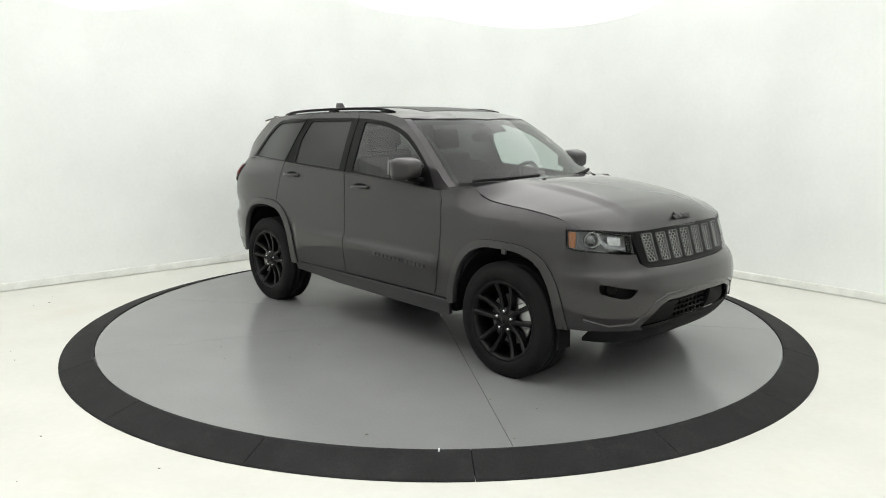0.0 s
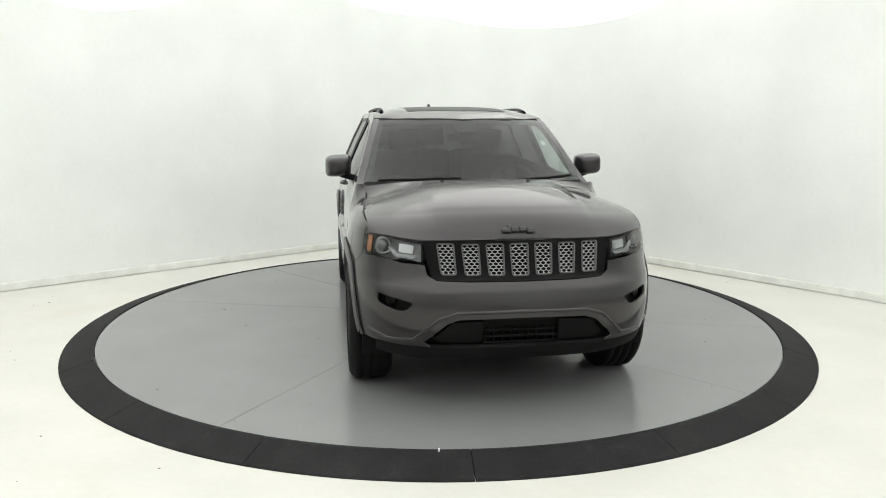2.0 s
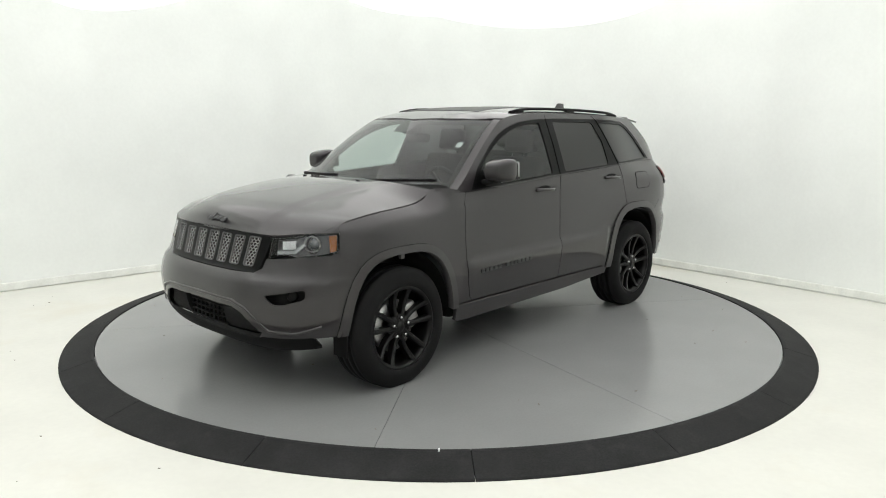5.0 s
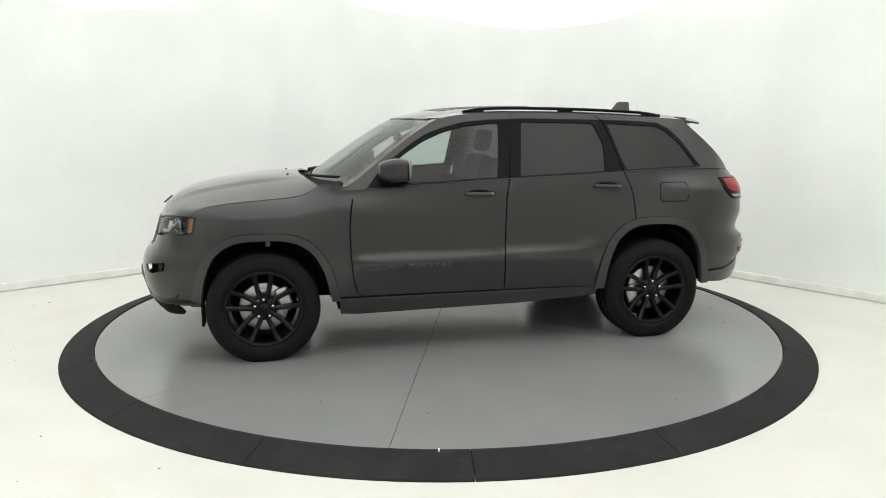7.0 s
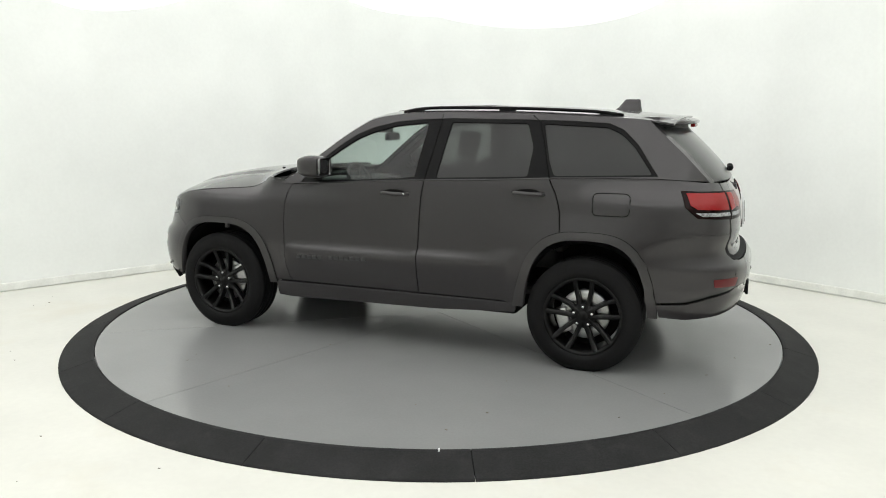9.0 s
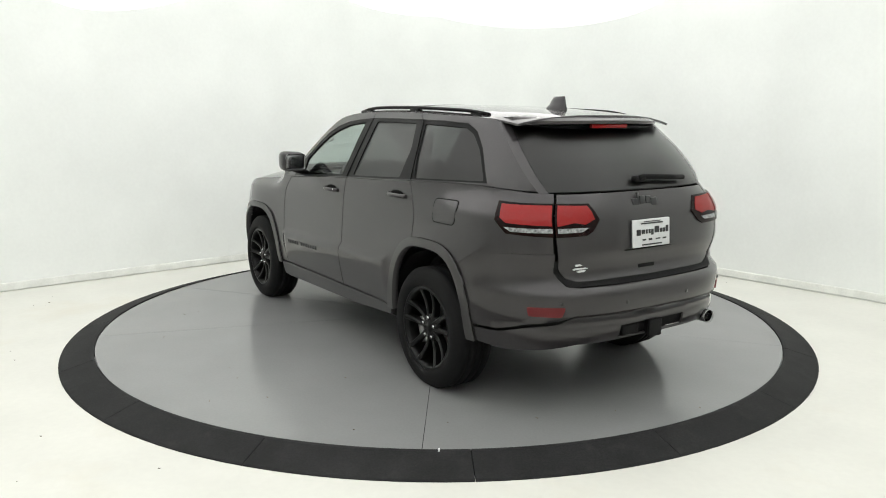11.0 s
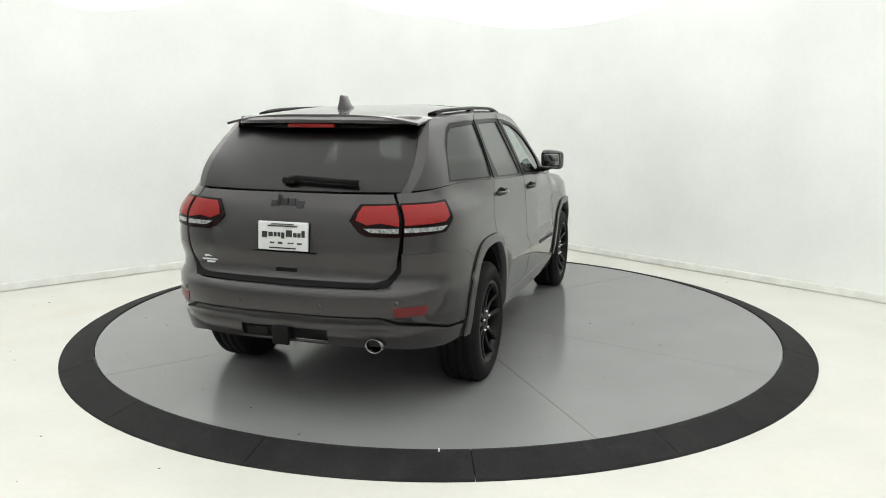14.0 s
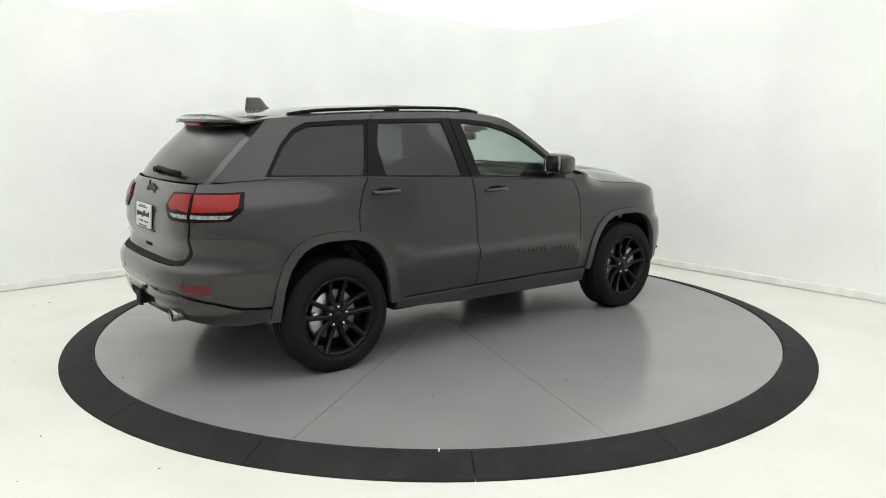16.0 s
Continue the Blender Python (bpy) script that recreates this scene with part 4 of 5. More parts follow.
def headlights(car):
    for g in (1, -1):
        fl = (lambda p: p) if g > 0 else (lambda p: (2 * S_FRONT - p[0], p[1]))
        lp = [at_y(0.545, 0.972), at_y(0.66, 0.988), at_y(0.76, 1.008), at_x(1.885, 1.006), at_x(1.905, 0.892), at_y(0.80, 0.878), at_y(0.71, 0.868), at_y(0.655, 0.880), at_y(0.55, 0.858)]
        lp = [fl(p) for p in lp]
        base = sheet("headlight", lp, body, LAMP_DARK, car, "clear headlight with amber corner and chrome inside", off=-0.06, thick=0.02, cell=0.03)[0]
        rim = loop_in(lp, 0.008)
        sheet("lamp_rim", lp, body, BLACK_GLOSS, base, holes=(rim,), off=-0.001, thick=0.06, cell=0.03)
        amber = [fl(p) for p in (at_x(1.938, 0.994), at_x(1.893, 0.996), at_x(1.912, 0.905), at_x(1.945, 0.898))]
        sheet("amber_corner", amber, body, AMBER, base, "amber side reflector", off=-0.02, thick=0.01, cell=0.03)
        strip = [fl(p) for p in (at_y(0.585, 0.905), at_y(0.60, 0.885), at_y(0.70, 0.893), at_y(0.745, 0.94), at_y(0.73, 0.95), at_y(0.685, 0.912))]
        sheet("daylight_strip", strip, body, CLEAR_LENS, base, off=-0.02, thick=0.008, cell=0.02)
        inner = [fl(p) for p in (at_y(0.60, 0.96), at_y(0.685, 0.968), at_y(0.69, 0.92), at_y(0.61, 0.915))]
        sheet("reflector_bowl", inner, body, CHROME, base, off=-0.035, thick=0.01, cell=0.02)
        c = Vector(body(*at_y(0.755, 0.942)))
        bm = bmesh.new()
        bmesh.ops.create_uvsphere(bm, u_segments=20, v_segments=12, radius=0.040, matrix=Matrix.Translation((c.x - 0.05, g * c.y, c.z)))
        for f in bm.faces:
            f.smooth = True
        part("projector", bm, PROJECTOR, base, "dark glass projector lens")
        bm = bmesh.new()
        lathe(bm, [(0.040, 0.0), (0.052, 0.006), (0.054, 0.0), (0.048, -0.02)], 24, Matrix.Translation((c.x - 0.03, g * c.y, c.z)) @ pose(0, 0, 0, 0, 0, -90 + g * 30))
        part("projector_ring", bm, DARK_CHROME, base, "dark chrome projector ring")
        cover = sheet("lamp_cover", lp, body, GLASS_LAMP, base, thick=0.004, cell=0.04, gap=0.002)[0]


def grille(car):
    half = [(0.0, 0.985), (0.30, 0.985), (0.53, 0.978), (0.545, 0.95), (0.50, 0.785), (0.47, 0.772), (0.30, 0.768), (0.0, 0.765)]
    lp = [at_y(y, z) for y, z in half]
    lp = lp + [(2 * S_FRONT - s, z) for s, z in lp[-2:0:-1]]
    slots = []
    for k in range(-3, 4):
        c = k * 0.1405
        sk = 1 - 0.03 * abs(k)
        wt, wb = 0.053 * sk, 0.047 * sk
        zt, zb = 0.965 + (0.004 if abs(k) == 3 else 0), 0.790 + 0.006 * abs(k) * 0.6
        cb = c * 0.965
        slots.append([(c - wt, zt), (c + wt, zt), (cb + wb, zb), (cb - wb, zb)])
    holes = [round_loop([at_y(y, z) for y, z in s], 0.014) for s in slots]
    e = sheet("grille", lp, body, BLACK_GLOSS, car, "black seven-slot grille with silver honeycomb inserts", holes=holes, off=0.0, thick=0.03, cell=0.04)[0]
    sheet("grille_back", loop_in(lp, -0.01), body, DARK_VOID, e, off=-0.06, thick=0.01, cell=0.1)
    for s, hl in zip(slots, holes):
        sheet("slot_frame", loop_in(hl, -0.002), body, SLOT_GREY, e, holes=(loop_in(hl, 0.0045),), off=0.004, thick=0.02, cell=0.02)
        bm = bmesh.new()
        (x0, zt), (x1, _), (x2, zb), (x3, _) = s
        rows = 10
        for r in range(rows + 1):
            z = zb + 0.004 + (zt - zb - 0.008) * (r + 0.0) / rows
            f = (z - zb) / (zt - zb)
            a, b = x3 + (x0 - x3) * f, x2 + (x1 - x2) * f
            # a wavy bar between two rows of cells
            pts = []
            n = 6
            for k in range(n + 1):
                y = a + (b - a) * k / n
                up = 0.0034 if (k + r) % 2 else -0.0034
                q = body(*at_y(y, min(max(z + up, zb), zt)))
                pts.append((q[0] - 0.008, q[1], q[2]))
            tube(bm, pts, 0.0028, 5)
            if r < rows:
                for k in range(n + 1):
                    if (k + r) % 2:
                        y = a + (b - a) * k / n
                        p0, p1 = body(*at_y(y, z + 0.003)), body(*at_y(y, min(z + (zt - zb) / rows - 0.003, zt)))
                        tube(bm, [(p0[0] - 0.008, p0[1], p0[2]), (p1[0] - 0.008, p1[1], p1[2])], 0.0028, 5)
        part("honeycomb", bm, SILVER, e, "silver honeycomb mesh")


def rear_end(car):
    R = False
    gate_half = [(0.0, 1.256), (0.35, 1.256), (0.655, 1.258), (0.672, 1.15), (0.668, 1.00), (0.645, 0.86), (0.60, 0.80), (0.53, 0.778), (0.0, 0.774)]
    lp = [at_y(y, z, R) for y, z in gate_half]
    lp = lp + [(2 * S_REAR - s, z) for s, z in lp[-2:0:-1]]
    gate = sheet("tailgate", lp, body, PAINT, car, gap=0.004, cell=0.05)[0]
    # dark sheet added inside the tail, so no light shows through its gaps
    shell = chart([(-1.95, 1.24), (-1.95, 0.95)]) + [at_y(0.80, 0.80, R), at_y(0.0, 0.80, R), at_y(0.0, 1.25, R), at_y(0.66, 1.25, R)]
    sheet("dark_seam_shell", shell, body, DARK_VOID, car, off=-0.04, thick=0.008, cell=0.05, mirror=True)
    sheet("tailgate_glass", [(-0.922, 0.005), (0.922, 0.005), (0.912, 0.97), (-0.912, 0.97)], gate_glass, GLASS_TINT, car, "dark privacy rear glass", thick=0.005, cell=0.08, orient=lambda c: Vector((-1, 0, 0.5)))
    sheet("rear_glass_border", [(-0.924, 0.0), (0.924, 0.0), (0.914, 0.985), (-0.914, 0.985)], gate_glass, BLACK_GLOSS, car, holes=([(-0.86, 0.10), (0.86, 0.10), (0.83, 0.90), (-0.83, 0.90)],), off=-0.008, thick=0.003,
          orient=lambda c: Vector((-1, 0, 0.5)))
    # spoiler
    bm = bmesh.new()
    cols = []
    for k in range(25):
        u = -1 + 2 * k / 24
        x0, y0, z0 = gate_glass(u * 0.915, 0.98)
        ext = 0.135 * (1 - 0.72 * abs(u) ** 6)
        f = roof_top(max(x0 + 0.10, -1.98), u * 0.96)
        prof = ((f[0] + 0.02, f[2] + 0.002), (x0 - 0.02, z0 + 0.024), (x0 - ext * 0.8, z0 + 0.010), (x0 - ext, z0 - 0.004), (x0 - ext * 0.96, z0 - 0.022), (x0 - ext * 0.4, z0 - 0.035), (x0 - 0.045 - 0.02, z0 - 0.040 - 0.095 * (1 - abs(u) ** 6)), (x0 + 0.02, z0 - 0.06))
        cols.append([bm.verts.new((x, y0, z)) for x, z in prof])
    for a, b in zip(cols, cols[1:]):
        for i in range(len(a)):
            fc = bm.faces.new((a[i], a[(i + 1) % len(a)], b[(i + 1) % len(a)], b[i]))
            fc.smooth = i < 2
            fc.material_index = 0 if i < 4 else 1
    bm.faces.new(cols[0])
    bm.faces.new(cols[-1][::-1])
    bmesh.ops.recalc_face_normals(bm, faces=bm.faces)
    sp = part("roof_spoiler", bm, PAINT, car)
    sp.data.materials.append(BLACK_GLOSS)
    x0, _, z0 = gate_glass(0, 0.98)
    bm = bmesh.new()
    box(bm, x0 - 0.115, x0 - 0.085, -0.15, 0.15, z0 - 0.050, z0 - 0.026, 0.006)
    part("high_brake_lamp", bm, RED_LENS, sp, "red high brake lamp")
    # tail lamps: one half on the quarter, one on the tailgate
    for g in (1, -1):
        fl = (lambda p: p) if g > 0 else (lambda p: (2 * S_REAR - p[0], p[1]))
        outer = [fl(p) for p in (at_y(0.678, 1.206, R), at_x(-2.13, 1.208), at_x(-2.028, 1.212), at_x(-2.062, 1.115), at_x(-2.14, 1.048), at_y(0.678, 1.034, R))]
        innr = [fl(p) for p in (at_y(0.665, 1.206, R), at_y(0.46, 1.201, R), at_y(0.418, 1.158, R), at_y(0.388, 1.114, R), at_y(0.445, 1.054, R), at_y(0.49, 1.034, R), at_y(0.668, 1.032, R))]
        red_o = [fl(p) for p in (at_y(0.684, 1.195, R), at_x(-2.13, 1.196), at_x(-2.060, 1.197), at_x(-2.092, 1.128), at_x(-2.135, 1.104), at_y(0.684, 1.094, R))]
        red_i = [fl(p) for p in (at_y(0.656, 1.195, R), at_y(0.475, 1.189, R), at_y(0.443, 1.155, R), at_y(0.425, 1.118, R), at_y(0.49, 1.094, R), at_y(0.56, 1.106, R), at_y(0.656, 1.090, R))]
        clr_o = [fl(p) for p in (at_y(0.684, 1.080, R), at_x(-2.17, 1.082), at_x(-2.125, 1.083), at_x(-2.165, 1.060), at_y(0.684, 1.057, R))]
        clr_i = [fl(p) for p in (at_y(0.656, 1.079, R), at_y(0.47, 1.077, R), at_y(0.515, 1.056, R), at_y(0.656, 1.054, R))]
        for whole, red, clr in ((outer, red_o, clr_o), (innr, red_i, clr_i)):
            base = sheet("tail_lamp", whole, body, DARK_RED, car, "red tail lamp with dark rim and clear reversing strip", off=0.008, thick=0.03, cell=0.03)[0]
            sheet("red_lens", red, body, RED_LENS, base, "red lens", off=0.012, thick=0.006, cell=0.03)
            sheet("clear_lens", clr, body, CLEAR_LENS, base, "clear reversing lens", off=0.012, thick=0.006, cell=0.02)
        refl = [fl(p) for p in (at_y(0.640, 0.657, R), at_y(0.80, 0.655, R), at_y(0.79, 0.604, R), at_y(0.652, 0.602, R))]
        sheet("bumper_reflector", round_loop(refl, 0.010), body, REFLECTOR_RED, car, "red bumper reflector", off=0.004, thick=0.01, cell=0.03)
    # bumper: upper skin, dark groove, lower skin
    half = [at_y(0.0, 0.752, R), at_y(0.54, 0.755, R), at_y(0.61, 0.767, R), at_y(0.66, 0.84, R), at_y(0.672, 0.943, R), at_x(-2.17, 0.943), at_x(-2.06, 0.933), at_x(-1.93, 0.918),
            *[at_x(x, z) for x, z in ARCH_R if x < -1.5 and 0.50 < z < 0.86], at_x(-1.915, 0.50), at_x(-2.10, 0.508), at_y(0.79, 0.548, R), at_y(0.66, 0.572, R), at_y(0.58, 0.605, R), at_y(0.0, 0.602, R)]
    sheet("rear_bumper", half + [(2 * S_REAR - s, z) for s, z in half[-2:0:-1]], body, PAINT, car, gap=0.002, cell=0.045)
    half = [at_y(0.0, 0.585, R), at_y(0.57, 0.588, R), at_y(0.65, 0.555, R), at_y(0.79, 0.532, R), at_x(-2.10, 0.492), at_x(-1.92, 0.485), at_x(-1.94, 0.40), at_x(-2.1, 0.385), at_y(0.70, 0.40, R), at_y(0.55, 0.425, R), at_y(0.0, 0.425, R)]
    hole = [at_y(y, z, R) for y, z in ((0.265, 0.515), (0.265, 0.437), (-0.275, 0.437), (-0.275, 0.515))]
    sheet("rear_lower_bumper", half + [(2 * S_REAR - s, z) for s, z in half[-2:0:-1]], body, PAINT, car, gap=0.002, cell=0.045, off=-0.004, holes=(hole,))
    half = [at_y(0.0, 0.62, R), at_y(0.60, 0.62, R), at_y(0.80, 0.57, R), at_x(-2.1, 0.53), at_x(-1.95, 0.51), at_x(-1.96, 0.45), at_y(0.7, 0.43, R), at_y(0, 0.44, R)]
    sheet("bumper_groove", half + [(2 * S_REAR - s, z) for s, z in half[-2:0:-1]], body, BLACK_PLASTIC, car, off=-0.022, thick=0.01, cell=0.08)
    # black plastic step; its black also paints the shadow gap below the tailgate
    half = [at_y(0.0, 0.776, R), at_y(0.53, 0.780, R), at_y(0.60, 0.80, R), at_y(0.645, 0.86, R), at_y(0.655, 0.90, R), at_y(0.672, 0.90, R), at_y(0.655, 0.83, R), at_y(0.60, 0.759, R), at_y(0.0, 0.752, R)]
    sheet("load_step_shade", half + [(2 * S_REAR - s, z) for s, z in half[-2:0:-1]], body, BLACK_PLASTIC, car, off=0.002, thick=0.012, cell=0.03)
    bm = bmesh.new()
    box(bm, -2.46, -2.30, -0.04, 0.04, 0.425, 0.51, 0.008)
    hitch = part("tow_hitch", bm, BLACK_PLASTIC, car)
    bm = bmesh.new()
    box(bm, -2.475, -2.455, -0.052, 0.052, 0.415, 0.52, 0.008)
    part("hitch_cap", bm, BLACK_PLASTIC, hitch)
    bm = bmesh.new()
    box(bm, -2.435, -2.36, 0.10, 0.235, 0.445, 0.505, 0.01)
    part("tow_socket", bm, BLACK_PLASTIC, car)
    bm = bmesh.new()
    m = Matrix.Translation((-2.40, -0.545, 0.445)) @ Matrix.Diagonal((1, 1.15, 0.95, 1)) @ pose(0, 0, 0, 0, 0, 90)
    lathe(bm, [(0.030, -0.20), (0.040, -0.20), (0.043, 0.0), (0.043, 0.03), (0.040, 0.032), (0.036, 0.02), (0.034, -0.18)], 28, m)
    ex = part("exhaust_tip", bm, DARK_CHROME, car, "chrome exhaust tip")
    # plate, handle, wiper, stickers
    q = Vector(body(*at_y(0.0, 1.02, R)))
    bm = bmesh.new()
    tilt = pose(q.x - 0.012, 0, 1.018, 0, 4, 0)
    box(bm, -0.008, 0.006, -0.155, 0.155, -0.08, 0.08, 0.006, tilt)
    plate = part("plate", bm, PLATE_WHITE, car, "white dealer plate with dark lettering bars")
    x = -0.0105
    for a, b, z0, z1 in ((-0.13, -0.095, -0.012, 0.025), (-0.088, -0.06, -0.004, 0.022), (-0.053, -0.037, -0.004, 0.022), (-0.03, -0.014, -0.004, 0.022), (-0.008, 0.012, -0.014, 0.022), (0.02, 0.06, -0.004, 0.036),
                         (0.066, 0.088, -0.004, 0.022), (0.093, 0.112, -0.004, 0.022), (0.117, 0.138, -0.004, 0.036), (-0.10, 0.10, 0.052, 0.060), (-0.075, 0.075, 0.064, 0.069),
                         (-0.08, -0.05, -0.042, -0.033), (-0.03, 0.0, -0.044, -0.031), (0.03, 0.07, -0.041, -0.034), (0.09, 0.12, -0.043, -0.033), (-0.09, 0.09, -0.070, -0.062)):
        bars = bmesh.new()
        w, h = (b - a) * 0.04, (z1 - z0) * 0.04
        box(bars, x - 0.001, x + 0.002, -b + w, -a - w, z0 + h, z1 - h, 0.0, tilt)
        part("lettering_bar", bars, INK, plate)
    bm = bmesh.new()
    box(bm, q.x - 0.012, q.x + 0.01, -0.20, 0.20, 0.925, 0.934, 0.003)
    part("plate_lip", bm, BLACK_GLOSS, gate)
    c = Vector(body(*at_y(0.0, 0.825, R)))
    bm = bmesh.new()
    box(bm, c.x - 0.006, c.x + 0.02, -0.07, 0.07, 0.812, 0.836, 0.006)
    part("gate_handle", bm, DARK_VOID, gate)
    c = Vector(body(*at_y(0.0, 1.205, R)))
    emblem(car, c, 0.205, 0.075, False)
    bm = bmesh.new()
    pts = [Vector(gate_glass(u, v)) + Vector((-0.03, 0, 0.012)) for u, v in ((0.03, 0.12), (-0.05, 0.145), (-0.2, 0.135), (-0.4, 0.115), (-0.58, 0.10))]
    pts = [(p.x, p.y, p.z) for p in pts]
    tube(bm, pts, 0.016, 8)
    wp = part("rear_wiper", bm, BLACK_PLASTIC, car)
    bm = bmesh.new()
    q = Vector(pts[0])
    box(bm, q.x - 0.01, q.x + 0.03, q.y - 0.06, q.y + 0.03, q.z - 0.022, q.z + 0.016, 0.014)
    part("wiper_cap", bm, BLACK_PLASTIC, wp)
    c = Vector(body(*at_y(0.50, 0.85, R)))
    for a, b, z0, z1 in ((0.455, 0.545, 0.868, 0.878), (0.43, 0.56, 0.848, 0.856), (0.47, 0.53, 0.832, 0.842)):
        bm = bmesh.new()
        box(bm, c.x - 0.006, c.x + 0.004, a, b, z0, z1)
        part("sticker_bar", bm, PLATE_WHITE, gate, "small silver sticker bar")
    for y in (-0.25, 0.25, -0.66, 0.66):
        z = 0.655 if abs(y) < 0.5 else 0.68
        c = Vector(body(*at_y(y, z, R)))
        bm = bmesh.new()
        lathe(bm, [(0.001, 0.003), (0.011, 0.002), (0.013, -0.004)], 14, Matrix.Translation(c) @ pose(0, 0, 0, 0, 0, 90))
        part("parking_sensor", bm, FLARE, car)


def mirrors(car):
    for g in (1, -1):
        bm = bmesh.new()
        bmesh.ops.create_cube(bm, size=1)
        bmesh.ops.subdivide_edges(bm, edges=bm.edges, cuts=6, use_grid_fill=True)
        for v in bm.verts:
            p = v.co * 2
            n = 4.5
            r = (abs(p.x) ** n + abs(p.y) ** n + abs(p.z) ** n) ** (1 / n)
            p = p / max(r, 1e-6)
            f = 1 - 0.22 * smooth((p.x + 0.2) / 1.2)
            v.co = Vector((p.x * 0.10, p.y * 0.098 * f, (p.z * 0.082 + 0.006 * p.y) * f))
        bmesh.ops.transform(bm, matrix=Matrix.Translation((0.562, g * 0.978, 1.308)), verts=bm.verts)
        for f in bm.faces:
            f.smooth = True
        mr = part("door_mirror", bm, PAINT, car, "grey door mirror housing")
        bm = bmesh.new()
        box(bm, 0.456, 0.466, g * 0.978 - 0.082, g * 0.978 + 0.082, 1.245, 1.371, 0.02)
        part("mirror_glass", bm, MIRROR_GLASS, mr, "mirror glass")
        bm = bmesh.new()
        tube(bm, [(0.60, g * 0.82, 1.215), (0.57, g * 0.88, 1.222), (0.555, g * 0.96, 1.245)], 0.034, 8, 0.7)
        part("mirror_arm", bm, BLACK_PLASTIC, mr)


def wheel(car, cx, g):
    """One wheel: tyre, alloy rim with five split spokes, brake disc and nuts."""
    e = empty("wheel")
    e.parent = car
    W, R = 0.1325, 0.388
    bm = bmesh.new()
    prof = [(0.262, -W + 0.02), (0.268, -W + 0.004), (0.30, -W - 0.004), (0.34, -W), (0.368, -W + 0.016), (0.379, -W + 0.032)]
    for k in range(4):
        a = -0.078 + 0.052 * k
        prof += [(R - abs(a) * 0.03, a - 0.018), (R - abs(a) * 0.03, a + 0.018)]
        if k < 3:
            prof += [(R - 0.008, a + 0.021), (R - 0.008, a + 0.031)]
    prof += [(r, -a) for r, a in prof[5::-1]]
    lathe(bm, prof, 72)
    part("tyre", bm, RUBBER, e, "black tyre with grooved tread")
    bm = bmesh.new()
    lathe(bm, [(0.232, -0.10), (0.245, 0.02), (0.248, 0.09), (0.262, 0.118), (0.270, 0.118), (0.270, 0.124), (0.255, 0.128), (0.243, 0.118), (0.238, 0.085)], 64)
    rim = part("rim", bm, RIM_BLACK, e, "gloss black alloy rim")
    for k in range(5):
        for off in (-13.5, 13.5):
            bm = bmesh.new()
            t0, t1 = radians(90 + 72 * k + off * 1.5), radians(90 + 72 * k + off * 0.98)
            secs = []
            for i in range(6):
                f = i / 5
                r = 0.045 + (0.250 - 0.045) * f
                t = t0 + (t1 - t0) * f
                y = 0.088 + 0.030 * f - 0.018 * math.sin(math.pi * f)
                hw = 0.0200 - 0.003 * math.sin(math.pi * f)
                d = Vector((-math.sin(t), 0, math.cos(t)))
                c = Vector((r * math.cos(t), y, r * math.sin(t)))
                secs.append([bm.verts.new(c + d * a * hw + Vector((0, b, 0))) for a, b in ((-1, -0.035), (-0.85, 0.004), (-0.35, 0.010), (0.35, 0.010), (0.85, 0.004), (1, -0.035))])
            for a, b in zip(secs, secs[1:]):
                for i in range(6):
                    bm.faces.new((a[i], a[(i + 1) % 6], b[(i + 1) % 6], b[i]))
            bmesh.ops.recalc_face_normals(bm, faces=bm.faces)
            part("spoke", bm, RIM_BLACK, e)
    bm = bmesh.new()
    lathe(bm, [(0.001, 0.104), (0.030, 0.103), (0.033, 0.098), (0.036, 0.098), (0.082, 0.090), (0.088, 0.06)], 40)
    part("hub", bm, RIM_BLACK, e)
    for k in range(5):
        t = radians(90 + 72 * k)
        bm = bmesh.new()
        lathe(bm, [(0.001, 0.113), (0.008, 0.112), (0.0115, 0.106), (0.0115, 0.085)], 10, Matrix.Translation((0.0635 * math.cos(t), 0, 0.0635 * math.sin(t))))
        part("wheel_nut", bm, CHROME, e, "chrome wheel nut")
    bm = bmesh.new()
    lathe(bm, [(0.06, 0.028), (0.065, 0.034), (0.165, 0.034), (0.168, 0.03), (0.168, 0.004), (0.07, 0.0)], 48)
    part("brake_disc", bm, STEEL, e, "bare steel brake disc")
    bm = bmesh.new()
    lathe(bm, [(0.230, -0.03), (0.17, -0.02), (0.06, -0.01), (0.001, -0.01)], 32)
    part("backing", bm, DARK_VOID, e)
    bm = bmesh.new()
    t0 = 0 if cx < 0 else 180
    box(bm, 0.105, 0.195, -0.03, 0.062, -0.085, 0.085, 0.015, pose(0, 0, 0, 0, t0 + 20, 0))
    part("brake_caliper", bm, STEEL, e)
    e.matrix_basis = pose(cx, g * 0.818, 0.366, 0, 0, 0 if g > 0 else 180)
    return e


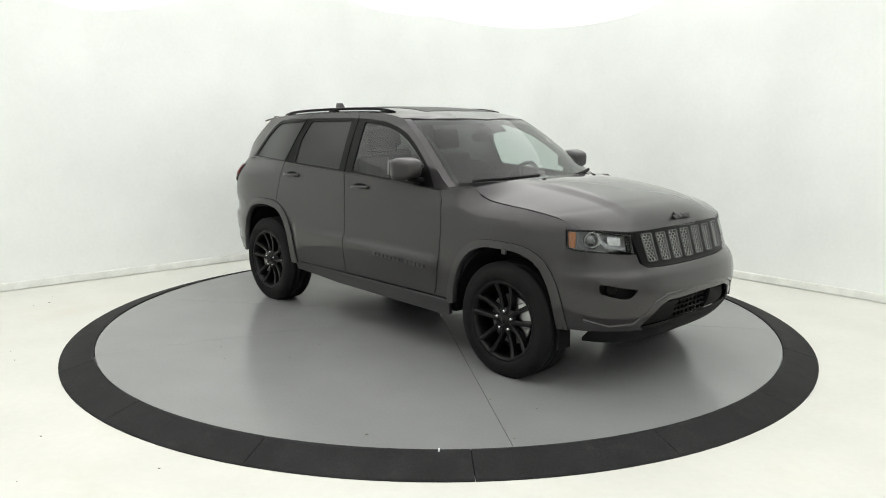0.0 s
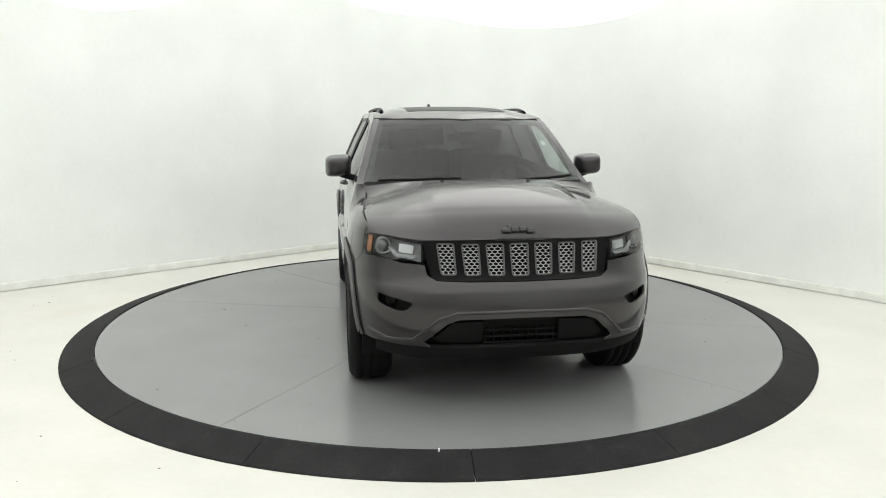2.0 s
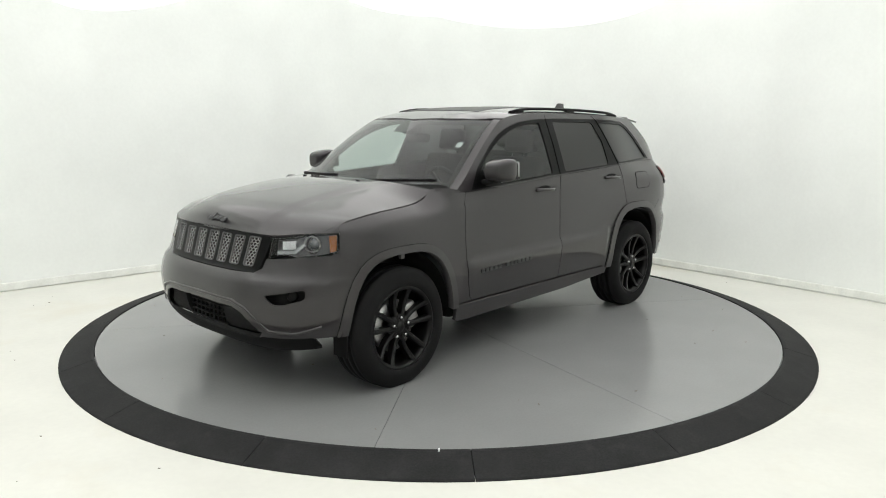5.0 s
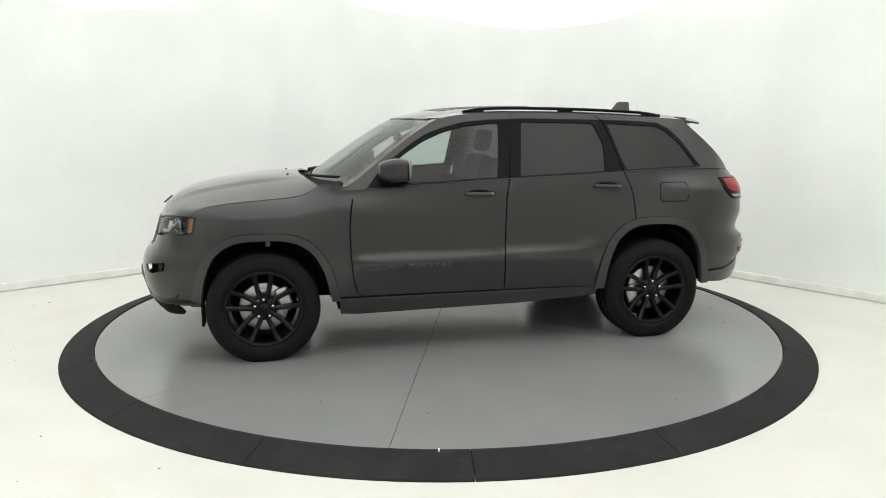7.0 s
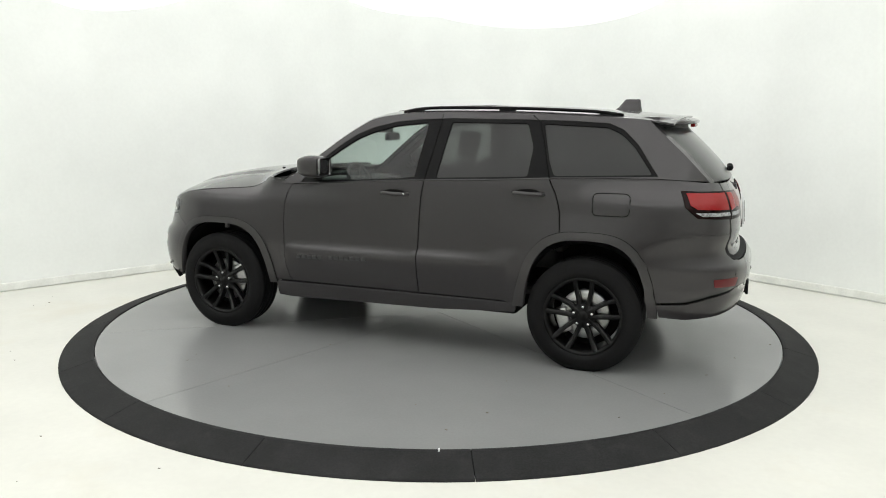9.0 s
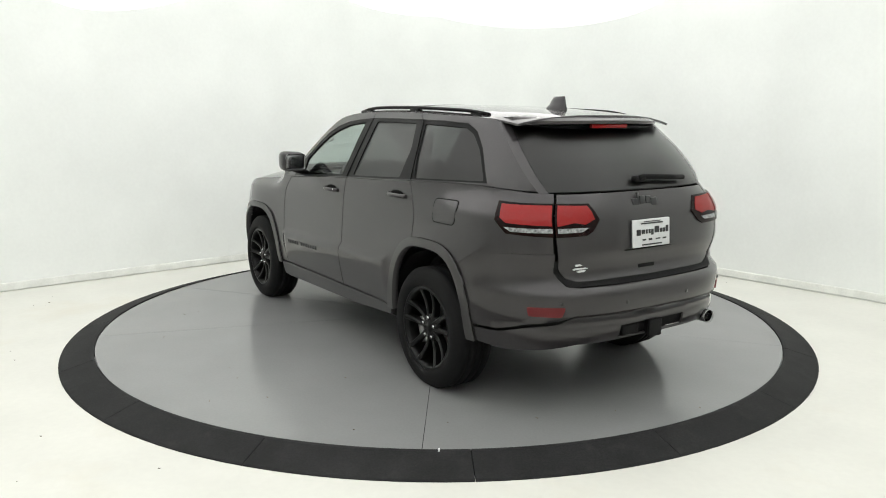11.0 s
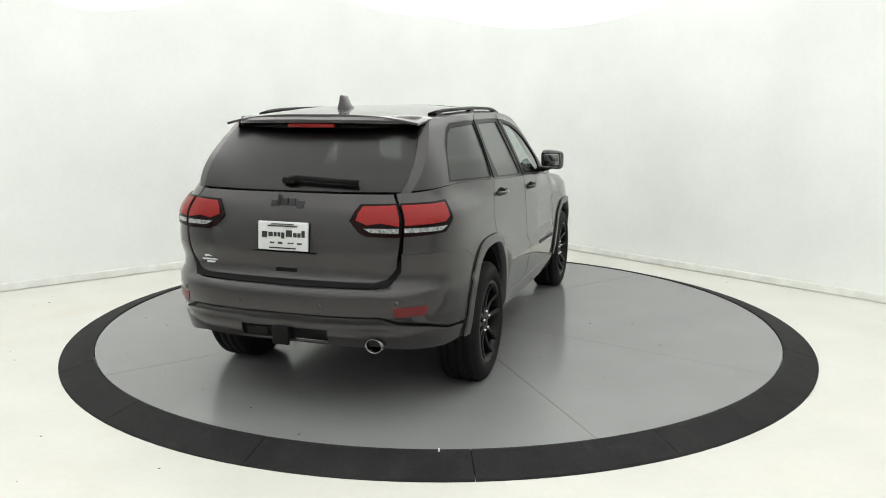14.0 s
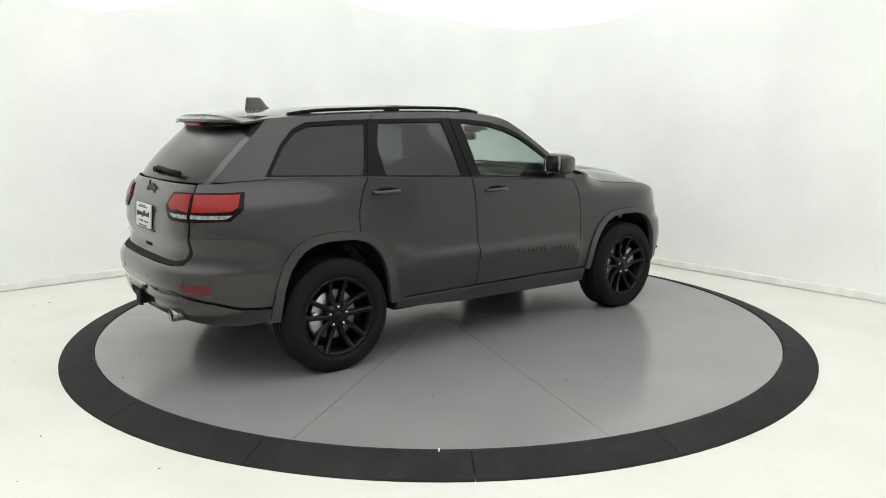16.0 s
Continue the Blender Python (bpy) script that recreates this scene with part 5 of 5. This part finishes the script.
def interior(car):
    bm = bmesh.new()
    box(bm, -2.15, 1.0, -0.76, 0.76, 0.44, 0.50, 0.02)
    part("cabin_floor", bm, DASH, car)
    bm = bmesh.new()
    box(bm, 0.62, 1.06, -0.78, 0.78, 0.85, 1.14, 0.07, seg=4)
    box(bm, 0.58, 0.80, 0.20, 0.56, 1.05, 1.19, 0.04)
    dash = part("dashboard", bm, DASH, car, "black vinyl dashboard")
    bm = bmesh.new()
    c, n = Vector((0.46, 0.38, 1.13)), pose(0, 0, 0, 0, -65, 0)
    pts = [Matrix.Translation(c) @ n @ Vector((0.185 * math.cos(t), 0.185 * math.sin(t), 0)) for t in (2 * math.pi * k / 28 for k in range(29))]
    tube(bm, pts, 0.016, 8)
    sw = part("steering_wheel", bm, DASH, car, "black steering wheel")
    bm = bmesh.new()
    box(bm, -0.06, 0.06, -0.08, 0.08, -0.03, 0.02, 0.02, Matrix.Translation(c) @ n)
    for a in (0, 120, 240):
        box(bm, 0.03, 0.18, -0.018, 0.018, -0.012, 0.006, 0.004, Matrix.Translation(c) @ n @ pose(0, 0, 0, 0, 0, a + 90))
    tube(bm, [c, c + Vector((0.25, 0, -0.08))], 0.03, 8)
    part("steering_hub", bm, DASH, sw)

    def seat(x, y, w):
        s = empty("seat")
        s.parent = car
        s["label"] = "black fabric car seat with headrest"
        bm = bmesh.new()
        box(bm, x - 0.02, x + 0.50, y - w, y + w, 0.62, 0.78, 0.05, seg=3)
        part("seat_cushion", bm, SEAT, s)
        bm = bmesh.new()
        box(bm, -0.06, 0.07, -w, w, 0.0, 0.62, 0.055, pose(x, y, 0.74, 0, -14, 0), seg=3)
        part("seat_back", bm, SEAT, s)
        bm = bmesh.new()
        box(bm, -0.045, 0.05, -0.13, 0.13, 0.655, 0.84, 0.04, pose(x, y, 0.74, 0, -12, 0), seg=3)
        part("headrest", bm, SEAT, s)
        for dy in (-0.06, 0.06):
            bm = bmesh.new()
            p = pose(x, y + dy, 0.74, 0, -12, 0)
            tube(bm, [p @ Vector((0, 0, 0.58)), p @ Vector((0, 0, 0.70))], 0.007, 6)
            part("headrest_post", bm, CHROME, s)
    seat(-0.30, 0.38, 0.26)
    seat(-0.30, -0.38, 0.26)
    seat(-1.20, 0.43, 0.25)
    seat(-1.20, -0.43, 0.25)
    seat(-1.20, 0.0, 0.17)
    bm = bmesh.new()
    p = Vector(screen(0, 0.86))
    box(bm, p.x - 0.17, p.x - 0.13, -0.12, 0.12, 1.475, 1.54, 0.02)
    tube(bm, [(p.x - 0.14, 0, 1.53), (p.x - 0.05, 0, 1.59)], 0.014, 6)
    part("rear_view_mirror", bm, DASH, car)
    bm = bmesh.new()
    box(bm, p.x - 0.13, p.x - 0.03, -0.07, 0.07, 1.54, 1.60, 0.02)
    part("sensor_housing", bm, DASH, car)
    bm = bmesh.new()
    box(bm, -1.78, 0.10, -0.56, 0.56, 1.625, 1.632, 0.0)
    part("headliner", bm, HEADLINER, car)
    sheet("windscreen_sticker", [(0.775, 0.60), (0.825, 0.60), (0.825, 0.67), (0.775, 0.67)], screen, PLATE_WHITE, car, "small white paper sticker", off=-0.006, thick=0.001, orient=lambda c: Vector((1, 0, 1)))


MIRROR_GLASS = mat("mirror_glass", (0.22, 0.225, 0.23), 0.04, 1.0)
HEADLINER = mat("grey_headliner", (0.16, 0.16, 0.16), 0.9, grain=0.2, grain_scale=300)


def build_car():
    car = tagged(empty("car"), "granite-grey SUV with black wheels and trim parked on the turntable", "car")
    car_body(car)
    for cx in (1.4575, -1.4575):
        for g in (1, -1):
            wheel(car, cx, g)
    interior(car)
    return car


def motions():
    def turned(t):
        return TURN_START + TURN_RATE * t
    steps = [0.5 * k for k in range(33)]
    rows = []
    for t in steps:
        a = radians(turned(t))
        rows.append((t, pose(CAR_X * math.cos(a) - CAR_Y * math.sin(a), CAR_X * math.sin(a) + CAR_Y * math.cos(a), 0.0, 0, 0, turned(t))))
    walk(car, rows)
    walk(table, [(t, pose(0, 0, DECK_Z, 0, 0, turned(t))) for t in steps])


room()
lights()
ramp()
floor_dirt()
table = turntable()
car = build_car()
motions()
